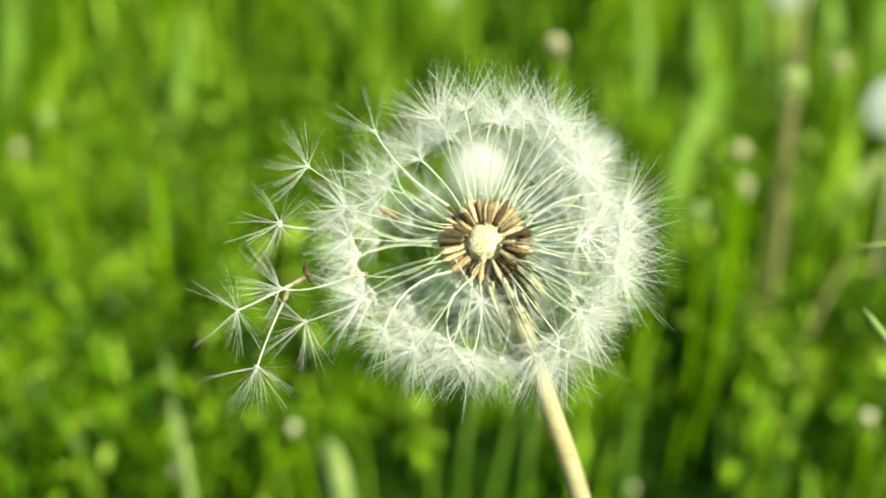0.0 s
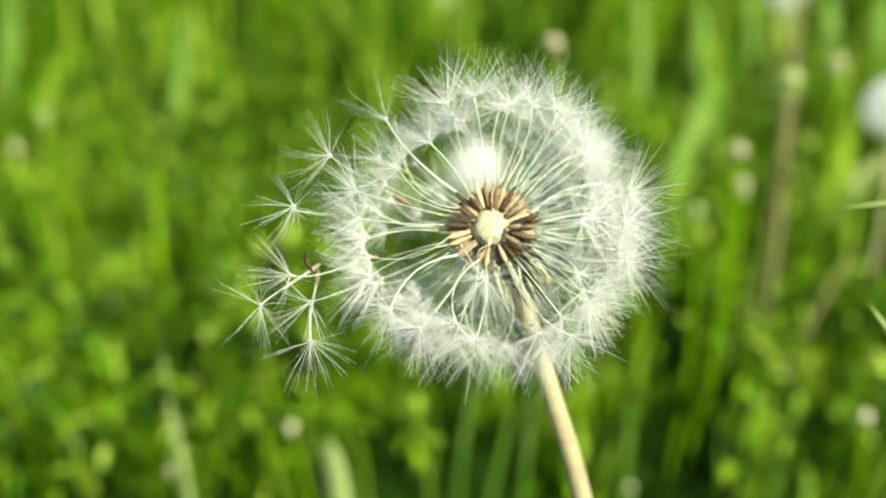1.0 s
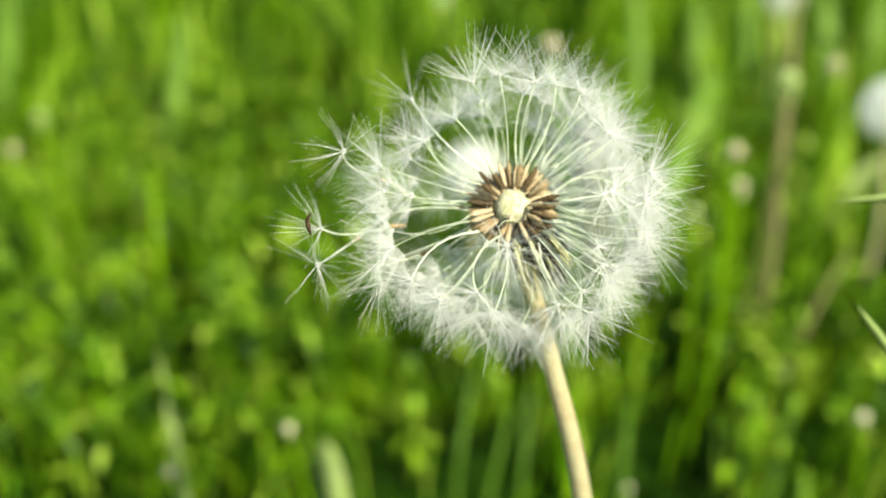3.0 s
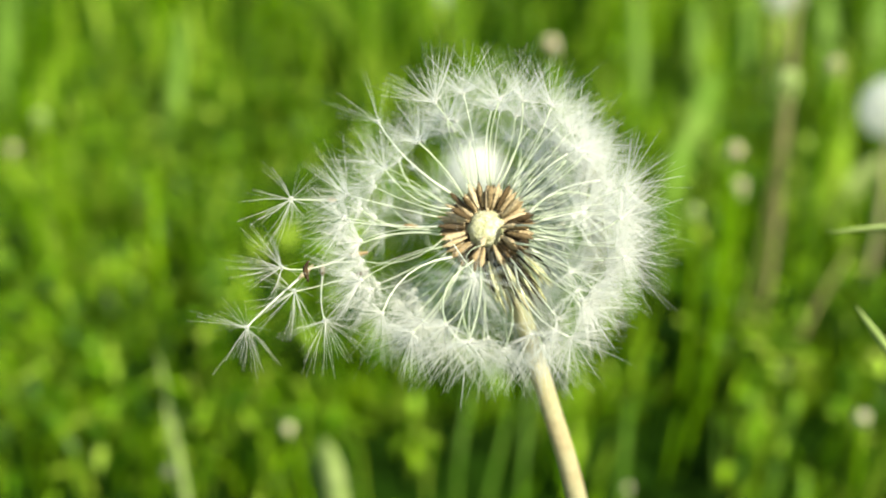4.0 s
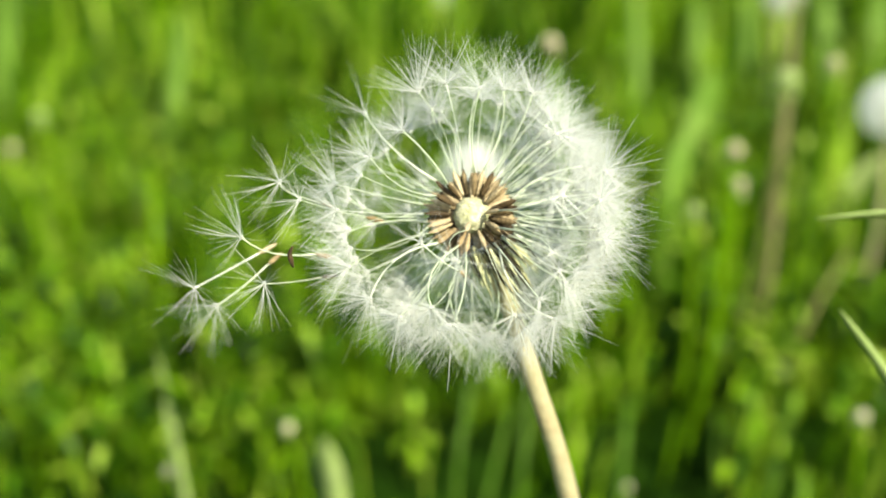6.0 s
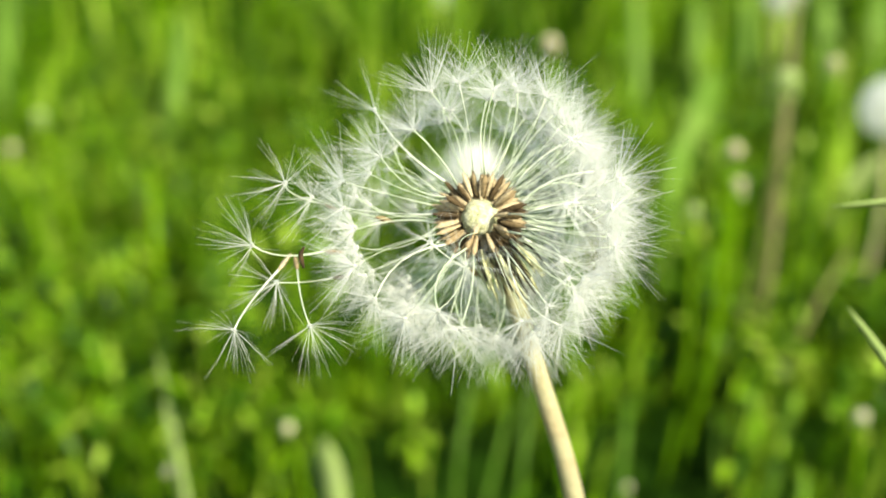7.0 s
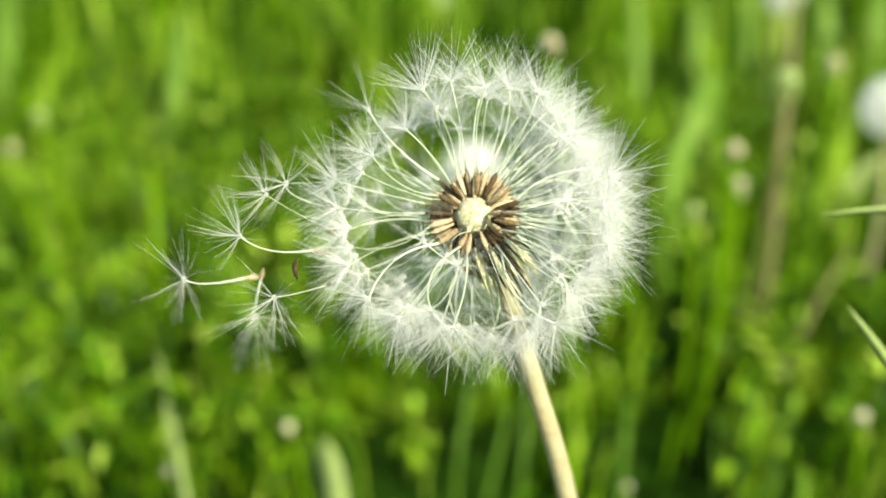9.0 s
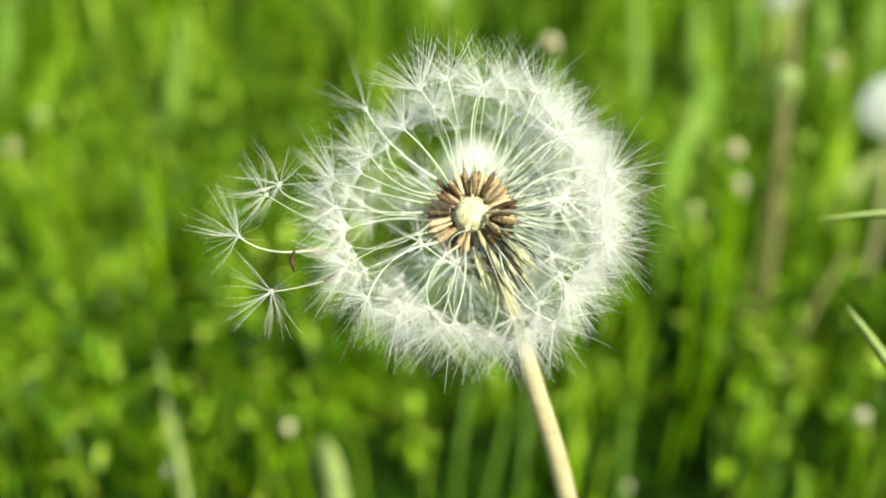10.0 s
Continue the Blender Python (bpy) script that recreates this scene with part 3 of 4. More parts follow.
broad_blade([(0.148, 0.405, -0.004), (0.1562, 0.4078, 0.059), (0.1625, 0.4297, 0.1061), (0.168, 0.454, 0.1582), (0.1724, 0.4725, 0.1979)], 0.0042, DRY, "broad dry straw-coloured blade standing upright")
broad_blade([(0.1543, 0.7057, -0.004), (0.1543, 0.7157, 0.0333), (0.1499, 0.7685, 0.1465)], 0.012, SOFT_BLADE, "broad pale green grass blade standing upright")
broad_blade([(0.2659, 0.8097, -0.004), (0.2659, 0.8197, 0.0196), (0.2735, 0.871, 0.1296)], 0.016, SOFT_BLADE, "broad pale green grass blade standing upright")
broad_blade([(0.3264, 0.7514, -0.004), (0.3264, 0.7614, 0.013), (0.3193, 0.8177, 0.1337)], 0.020, SOFT_BLADE, "broad pale green grass blade standing upright")
broad_blade([(0.4074, 0.8783, -0.004), (0.4074, 0.8883, 0.0484), (0.4154, 0.9222, 0.1211)], 0.020, SOFT_BLADE, "broad pale green grass blade standing upright")
broad_blade([(-0.2015, 0.6615, -0.004), (-0.2015, 0.6715, 0.0568), (-0.194, 0.7085, 0.136)], 0.016, SOFT_BLADE, "broad pale green grass blade standing upright")
broad_blade([(0.0732, 0.3122, -0.004), (0.0747, 0.3199, 0.0125), (0.078, 0.3365, 0.0481)], 0.0036, NEAR_BLADE, "upright green grass blade")
broad_blade([(0.1209, 0.3342, -0.004), (0.1209, 0.3351, -0.0021), (0.1204, 0.3512, 0.0323)], 0.0022, NEAR_BLADE, "upright green grass blade")
broad_blade([(0.1341, 0.3343, -0.004), (0.1344, 0.3364, 0.0006), (0.1364, 0.3501, 0.0301)], 0.0030, NEAR_BLADE, "upright green grass blade")
broad_blade([(0.1447, 0.3342, -0.004), (0.1459, 0.3364, 0.0006), (0.1559, 0.3544, 0.0391)], 0.0040, NEAR_BLADE, "upright green grass blade")
broad_blade([(0.0152, 0.3122, -0.004), (0.02, 0.3204, 0.0136), (0.0295, 0.3365, 0.0481)], 0.0022, NEAR_BLADE, "upright green grass blade")
broad_blade([(0.0047, 0.3144, -0.004), (0.0067, 0.3264, 0.0265), (0.0133, 0.3543, 0.0509)], 0.0026, NEAR_BLADE, "upright green grass blade")
broad_blade([(0.0315, 0.3124, -0.004), (0.0335, 0.3244, 0.0222), (0.0376, 0.347, 0.0469)], 0.0030, NEAR_BLADE, "upright green grass blade")
edge_blade = broad_blade([(0.15, 0.20, -0.004), (0.118, 0.16, 0.12), (0.0899, 0.1393, 0.205), (0.0746, 0.1379, 0.2138), (0.0591, 0.1378, 0.2135)], 0.0014, PALE_BLADE, "thin grass blade bent over and waving", fold=0.15)
low_blade = broad_blade([(0.115, 0.15, -0.004), (0.102, 0.135, 0.10), (0.0842, 0.1265, 0.1705), (0.0728, 0.1267, 0.1898), (0.063, 0.1304, 0.2025)], 0.0016, PALE_BLADE, "narrow pointed grass blade waving", fold=0.15)
plant, stem = dandelion()
rng = random.Random(77)
HOOKED = "loose dandelion seed caught on the clock and fluttering"
FLYING = "dandelion seed that dangles, tears off and flies away"
seed_a, seed_b, seed_c, seed_f, seed_s = [loose_seed(rng, HOOKED) for _ in range(5)]
seed_d, seed_e = [loose_seed(rng, FLYING) for _ in range(2)]

floret = dry_floret()


def motions():
    walk(plant, [
        (0.00, pose(0.04978, 0.11722, 0.00116, 65.00, -0.00, 0.00)),
        (0.50, pose(0.05027, 0.11411, 0.00167, 64.04, -0.26, 0.22)),
        (1.00, pose(0.04794, 0.10816, 0.00153, 62.14, 0.76, -1.03)),
        (1.50, pose(0.04796, 0.10470, 0.00168, 61.45, 0.54, -1.82)),
        (1.60, pose(0.04746, 0.10501, 0.00163, 61.44, 0.63, -1.20)),
        (1.70, pose(0.04973, 0.11011, 0.00064, 62.77, 0.86, -0.46)),
        (1.80, pose(0.04624, 0.11308, -0.00028, 64.11, 1.06, 0.27)),
        (1.90, pose(0.04504, 0.11490, 0.00042, 63.34, 2.35, -0.01)),
        (2.00, pose(0.03783, 0.11005, -0.00058, 61.91, 4.84, -0.44)),
        (2.20, pose(0.03972, 0.11783, -0.00110, 64.73, 4.08, 1.46)),
        (2.40, pose(0.03676, 0.10935, 0.00057, 62.08, 4.54, -0.47)),
        (2.50, pose(0.03725, 0.10360, -0.00014, 60.75, 4.74, -1.44)),
        (2.70, pose(0.04112, 0.09773, 0.00143, 58.60, 3.43, -1.75)),
        (3.80, pose(0.05653, 0.09780, 0.00520, 60.88, -1.38, -4.55)),
        (4.00, pose(0.05828, 0.09773, 0.00557, 60.98, -2.25, -3.94)),
        (4.50, pose(0.05773, 0.10141, 0.00497, 62.11, -1.86, -3.22)),
        (5.00, pose(0.05684, 0.09653, 0.00575, 60.37, -1.73, -4.31)),
        (5.50, pose(0.05725, 0.09199, 0.00650, 59.10, -2.25, -4.78)),
        (5.70, pose(0.06150, 0.09452, 0.00761, 59.60, -3.76, -4.26)),
        (6.80, pose(0.05483, 0.10179, 0.00539, 61.45, -1.68, -3.61)),
        (7.00, pose(0.05413, 0.09961, 0.00551, 61.01, -1.37, -4.28)),
        (7.50, pose(0.05496, 0.09886, 0.00570, 60.93, -1.69, -4.41)),
        (8.00, pose(0.05806, 0.09787, 0.00691, 60.78, -3.09, -4.20)),
        (8.50, pose(0.05571, 0.09842, 0.00604, 60.63, -2.15, -3.55)),
        (9.00, pose(0.05632, 0.09959, 0.00644, 61.23, -2.19, -4.88)),
        (9.50, pose(0.05643, 0.09866, 0.00616, 60.80, -2.36, -3.22)),
        (10.00, pose(0.05692, 0.10110, 0.00654, 61.43, -2.37, -4.37)),
    ])
    walk(stem, [
        (0.00, pose(0.00473, 0.00113, 0.00001, -0.00, 0.00, 1.37)),
        (0.50, pose(0.00300, 0.00231, -0.00321, 0.96, -0.10, 0.82)),
        (1.00, pose(0.00343, 0.00613, -0.01017, 2.86, 0.55, 1.33)),
        (1.50, pose(0.00441, 0.00807, -0.01314, 3.58, 1.30, 2.07)),
        (1.60, pose(0.01020, 0.00939, -0.01265, 3.59, 0.60, 3.43)),
        (1.70, pose(0.00333, 0.00471, -0.00762, 2.22, 0.02, 1.00)),
        (1.80, pose(0.01143, 0.00415, -0.00237, 0.86, -0.74, 2.98)),
        (1.90, pose(0.01153, 0.00539, -0.00472, 1.63, -1.07, 2.85)),
        (2.00, pose(0.01268, 0.00801, -0.00892, 3.05, -1.80, 2.80)),
        (2.20, pose(0.01603, 0.00349, 0.00173, 0.24, -3.06, 3.19)),
        (2.40, pose(0.02052, 0.01014, -0.00814, 2.81, -1.76, 5.21)),
        (2.50, pose(0.01596, 0.01153, -0.01327, 4.16, -1.01, 4.27)),
        (2.70, pose(0.00628, 0.01346, -0.02118, 6.34, -0.07, 1.90)),
        (3.80, pose(-0.00930, 0.00745, -0.01731, 4.13, 4.72, -0.02)),
        (4.00, pose(-0.00974, 0.00721, -0.01704, 4.08, 4.55, -0.25)),
        (4.50, pose(-0.01004, 0.00456, -0.01257, 2.89, 3.75, -0.89)),
        (5.00, pose(-0.00785, 0.00884, -0.01914, 4.70, 4.62, 0.41)),
        (5.50, pose(-0.00915, 0.01153, -0.02383, 6.02, 5.26, 0.53)),
        (5.70, pose(-0.01311, 0.00992, -0.02243, 5.54, 5.52, -0.56)),
        (6.80, pose(-0.00438, 0.00722, -0.01525, 3.66, 3.93, 0.96)),
        (7.00, pose(-0.00544, 0.00800, -0.01696, 4.08, 4.40, 0.95)),
        (7.50, pose(-0.00702, 0.00794, -0.01739, 4.16, 4.68, 0.65)),
        (8.00, pose(-0.00921, 0.00812, -0.01840, 4.39, 5.10, 0.26)),
        (8.50, pose(-0.00672, 0.00840, -0.01805, 4.47, 4.10, 0.42)),
        (9.00, pose(-0.01021, 0.00697, -0.01678, 3.85, 5.36, 0.06)),
        (9.50, pose(-0.00575, 0.00822, -0.01742, 4.32, 3.88, 0.57)),
        (10.00, pose(-0.00990, 0.00649, -0.01588, 3.65, 4.97, -0.09)),
    ])
    walk(seed_a, [
        (0.00, pose(-0.00665, 0.11607, 0.22327, -35.53, 42.68, 150.01)),
        (0.50, pose(-0.00724, 0.11704, 0.22315, -37.14, 40.94, 151.73)),
        (1.00, pose(-0.00466, 0.11993, 0.22354, -37.51, 38.62, 154.03)),
        (1.50, pose(-0.00600, 0.11981, 0.22239, -36.92, 36.36, 156.19)),
        (1.60, pose(-0.00634, 0.11954, 0.22253, -36.88, 36.99, 155.60)),
        (1.80, pose(-0.00335, 0.11781, 0.22131, -47.81, 38.07, 154.36)),
        (2.00, pose(0.00536, 0.12321, 0.21935, -69.14, 39.58, 151.21)),
        (2.50, pose(0.00540, 0.12349, 0.21966, -53.98, 31.74, 168.85)),
        (2.70, pose(0.00477, 0.12601, 0.22018, -55.00, 32.96, 166.83)),
        (3.80, pose(-0.00107, 0.11869, 0.22212, -59.70, 39.98, 153.28)),
        (4.00, pose(-0.00317, 0.11820, 0.22114, -59.90, 38.93, 155.62)),
        (4.50, pose(-0.00276, 0.11674, 0.22099, -61.63, 39.20, 154.99)),
        (5.00, pose(-0.00173, 0.11921, 0.22219, -55.37, 38.59, 156.27)),
        (5.50, pose(-0.00674, 0.11903, 0.22191, -54.10, 40.45, 152.86)),
        (5.70, pose(-0.00820, 0.11944, 0.22135, -53.74, 40.40, 152.95)),
        (6.80, pose(-0.00670, 0.11842, 0.22179, -53.98, 40.93, 151.99)),
        (7.00, pose(-0.00669, 0.11876, 0.22162, -52.04, 38.90, 155.52)),
        (7.50, pose(-0.00704, 0.11819, 0.22148, -54.12, 40.29, 153.12)),
        (7.80, pose(-0.01095, 0.11714, 0.21961, -47.82, 38.36, 156.19)),
        (8.00, pose(-0.01308, 0.11603, 0.21816, -46.09, 38.74, 155.67)),
        (8.50, pose(-0.01311, 0.11711, 0.21922, -43.47, 36.58, 158.37)),
        (8.80, pose(-0.01382, 0.11687, 0.21853, -46.69, 37.47, 157.26)),
        (9.00, pose(-0.01310, 0.11735, 0.21988, -40.61, 34.95, 160.23)),
        (9.50, pose(-0.01235, 0.11666, 0.21940, -41.33, 35.02, 160.17)),
        (10.00, pose(-0.01279, 0.11731, 0.21988, -40.58, 36.36, 158.73)),
    ])
    walk(seed_b, [
        (0.00, pose(-0.01733, 0.12200, 0.21894, -63.02, 6.30, 165.41)),
        (0.50, pose(-0.01757, 0.12206, 0.21884, -63.01, 6.37, 165.27)),
        (1.00, pose(-0.01551, 0.12450, 0.21997, -62.41, 6.50, 165.03)),
        (1.50, pose(-0.01647, 0.12395, 0.21912, -62.41, 6.50, 165.03)),
        (1.60, pose(-0.01680, 0.12383, 0.21917, -62.99, 6.49, 165.04)),
        (1.80, pose(-0.01256, 0.12127, 0.21931, -63.36, 7.64, 162.74)),
        (2.00, pose(-0.00639, 0.12593, 0.21930, -63.55, 8.61, 160.78)),
        (2.50, pose(-0.00475, 0.12566, 0.22345, -52.67, 8.95, 160.23)),
        (2.70, pose(-0.00594, 0.12828, 0.22401, -52.37, 9.70, 159.24)),
        (3.80, pose(-0.01308, 0.12266, 0.22299, -61.48, 5.57, 165.63)),
        (4.00, pose(-0.01479, 0.12233, 0.22350, -68.28, 6.12, 164.46)),
        (4.50, pose(-0.01427, 0.12074, 0.22312, -67.92, 5.89, 165.02)),
        (5.00, pose(-0.01308, 0.12309, 0.22351, -57.80, 5.53, 165.74)),
        (5.50, pose(-0.01388, 0.12295, 0.22285, -54.28, 8.46, 161.36)),
        (5.70, pose(-0.01538, 0.12331, 0.22231, -55.40, 9.35, 160.08)),
        (6.80, pose(-0.01525, 0.12206, 0.22167, -55.02, 8.74, 160.96)),
        (7.00, pose(-0.01488, 0.12214, 0.22202, -54.94, 8.37, 161.49)),
        (7.50, pose(-0.01486, 0.12192, 0.22210, -54.33, 8.40, 161.46)),
        (8.00, pose(-0.01698, 0.12096, 0.22057, -54.28, 8.47, 161.36)),
        (8.50, pose(-0.01560, 0.12145, 0.22112, -53.37, 8.51, 161.30)),
        (9.00, pose(-0.01488, 0.12171, 0.22176, -53.60, 8.11, 161.84)),
        (9.50, pose(-0.01589, 0.12086, 0.22135, -53.06, 8.53, 161.28)),
        (10.00, pose(-0.01564, 0.12187, 0.22152, -53.67, 8.50, 161.32)),
    ])
    walk(seed_c, [
        (0.00, pose(-0.01093, 0.11593, 0.21525, -73.15, 48.68, 145.74)),
        (0.50, pose(-0.01151, 0.11633, 0.21482, -72.37, 48.13, 148.45)),
        (1.00, pose(-0.00937, 0.11824, 0.21675, -78.49, 49.44, 140.77)),
        (1.50, pose(-0.01033, 0.11808, 0.21579, -77.54, 49.06, 143.51)),
        (1.60, pose(-0.01067, 0.11805, 0.21606, -77.99, 49.11, 143.22)),
        (1.80, pose(-0.00974, 0.11544, 0.21461, -75.40, 48.50, 147.11)),
        (2.00, pose(-0.00345, 0.12078, 0.21522, -87.41, 48.80, 144.11)),
        (2.50, pose(-0.00112, 0.12037, 0.21935, -67.68, 48.17, 148.41)),
        (2.70, pose(-0.00261, 0.12281, 0.22004, -67.16, 48.62, 146.77)),
        (3.80, pose(-0.00955, 0.11690, 0.21865, -73.47, 48.23, 148.42)),
        (4.00, pose(-0.01021, 0.11617, 0.21837, -73.61, 48.35, 147.82)),
        (4.50, pose(-0.00939, 0.11435, 0.21809, -75.39, 48.77, 145.50)),
        (5.00, pose(-0.00953, 0.11665, 0.21868, -51.39, 44.89, 156.81)),
        (5.50, pose(-0.01316, 0.11656, 0.21755, -44.82, 43.47, 159.01)),
        (5.70, pose(-0.01466, 0.11667, 0.21710, -45.68, 44.94, 156.94)),
        (6.80, pose(-0.01383, 0.11659, 0.21792, -60.45, 47.96, 151.12)),
        (7.00, pose(-0.01346, 0.11667, 0.21804, -59.02, 47.36, 152.63)),
        (7.50, pose(-0.01344, 0.11592, 0.21783, -48.64, 45.39, 156.53)),
        (8.00, pose(-0.01627, 0.11590, 0.21744, -59.06, 47.52, 152.31)),
        (8.50, pose(-0.01524, 0.11594, 0.21702, -57.07, 47.15, 153.19)),
        (8.80, pose(-0.01631, 0.11602, 0.21736, -56.68, 47.08, 153.35)),
        (9.00, pose(-0.01488, 0.11615, 0.21808, -52.41, 46.27, 155.01)),
        (9.50, pose(-0.01518, 0.11505, 0.21718, -50.12, 45.84, 155.78)),
        (10.00, pose(-0.01514, 0.11641, 0.21793, -52.41, 46.27, 155.01)),
    ])
    walk(seed_d, [
        (0.00, pose(-0.01946, 0.11752, 0.21396, -82.87, 35.14, 154.23)),
        (0.50, pose(-0.01899, 0.11736, 0.21332, -85.92, 35.11, 154.55)),
        (1.00, pose(-0.01769, 0.12008, 0.21469, -87.91, 35.04, 156.23)),
        (1.50, pose(-0.01865, 0.11960, 0.21373, -87.69, 35.00, 157.32)),
        (1.60, pose(-0.01897, 0.11948, 0.21420, -88.06, 35.06, 155.50)),
        (1.80, pose(-0.01895, 0.11498, 0.21170, -103.46, 35.05, 155.45)),
        (2.00, pose(-0.01080, 0.11937, 0.21020, -106.72, 39.04, 173.80)),
        (2.30, pose(-0.00980, 0.12027, 0.21474, -92.92, 39.23, 175.24)),
        (2.50, pose(-0.00693, 0.12283, 0.21676, -74.64, 39.66, 170.11)),
        (2.70, pose(-0.00852, 0.12564, 0.21709, -71.00, 39.21, 171.99)),
        (3.20, pose(-0.01269, 0.12210, 0.21786, -86.97, 40.86, 160.99)),
        (3.80, pose(-0.01591, 0.11719, 0.21618, -86.52, 41.18, 153.54)),
        (4.00, pose(-0.01761, 0.11530, 0.21690, -103.85, 40.37, 141.84)),
        (4.50, pose(-0.01671, 0.11344, 0.21653, -102.58, 39.94, 139.44)),
        (4.80, pose(-0.01793, 0.11591, 0.21788, -89.86, 40.18, 142.27)),
        (5.00, pose(-0.01663, 0.11627, 0.22058, -74.98, 40.89, 135.27)),
        (5.25, pose(-0.02167, 0.11927, 0.21982, -52.32, 31.02, 159.48)),
        (5.50, pose(-0.02245, 0.11974, 0.21945, -45.25, 27.12, 164.57)),
        (5.70, pose(-0.02400, 0.11970, 0.21885, -66.53, 34.46, 152.02)),
        (6.30, pose(-0.02174, 0.11733, 0.21837, -103.44, 35.33, 139.95)),
        (6.80, pose(-0.02166, 0.11670, 0.21826, -108.84, 35.67, 141.39)),
        (7.00, pose(-0.02057, 0.11610, 0.21816, -113.98, 35.55, 141.01)),
        (7.25, pose(-0.02377, 0.11803, 0.21803, -93.57, 37.28, 149.79)),
        (7.50, pose(-0.02304, 0.11806, 0.21864, -75.32, 37.32, 149.29)),
        (7.75, pose(-0.02374, 0.11786, 0.21810, -65.93, 36.24, 153.13)),
        (8.00, pose(-0.02515, 0.11615, 0.21810, -104.64, 37.16, 139.38)),
        (8.50, pose(-0.02449, 0.11746, 0.21749, -94.35, 38.21, 147.36)),
        (8.60, pose(-0.02228, 0.11771, 0.21948, -88.07, 38.13, 142.17)),
        (8.70, pose(-0.02300, 0.11590, 0.21914, -89.68, 38.28, 132.06)),
        (8.80, pose(-0.02330, 0.11123, 0.22024, -110.27, 35.89, 115.10)),
        (8.90, pose(-0.02393, 0.11275, 0.21782, -95.47, 38.57, 129.76)),
        (9.00, pose(-0.02463, 0.11551, 0.21484, -63.29, 33.41, 162.82)),
        (9.10, pose(-0.02782, 0.11249, 0.21178, -52.46, 35.39, 158.99)),
        (9.20, pose(-0.02488, 0.10954, 0.21486, -58.89, 46.96, 136.81)),
        (9.30, pose(-0.02840, 0.11368, 0.20412, -48.09, 31.61, 163.05)),
        (9.40, pose(-0.06643, 0.11309, 0.19898, -45.42, 39.45, 152.83)),
        (9.50, pose(-0.07608, 0.11038, 0.19532, -38.28, 39.17, 153.16)),
        (9.70, pose(-0.07980, 0.10912, 0.19262, -38.28, 39.17, 153.16)),
        (10.00, pose(-0.08352, 0.10723, 0.18858, -38.28, 39.17, 153.16)),
    ])
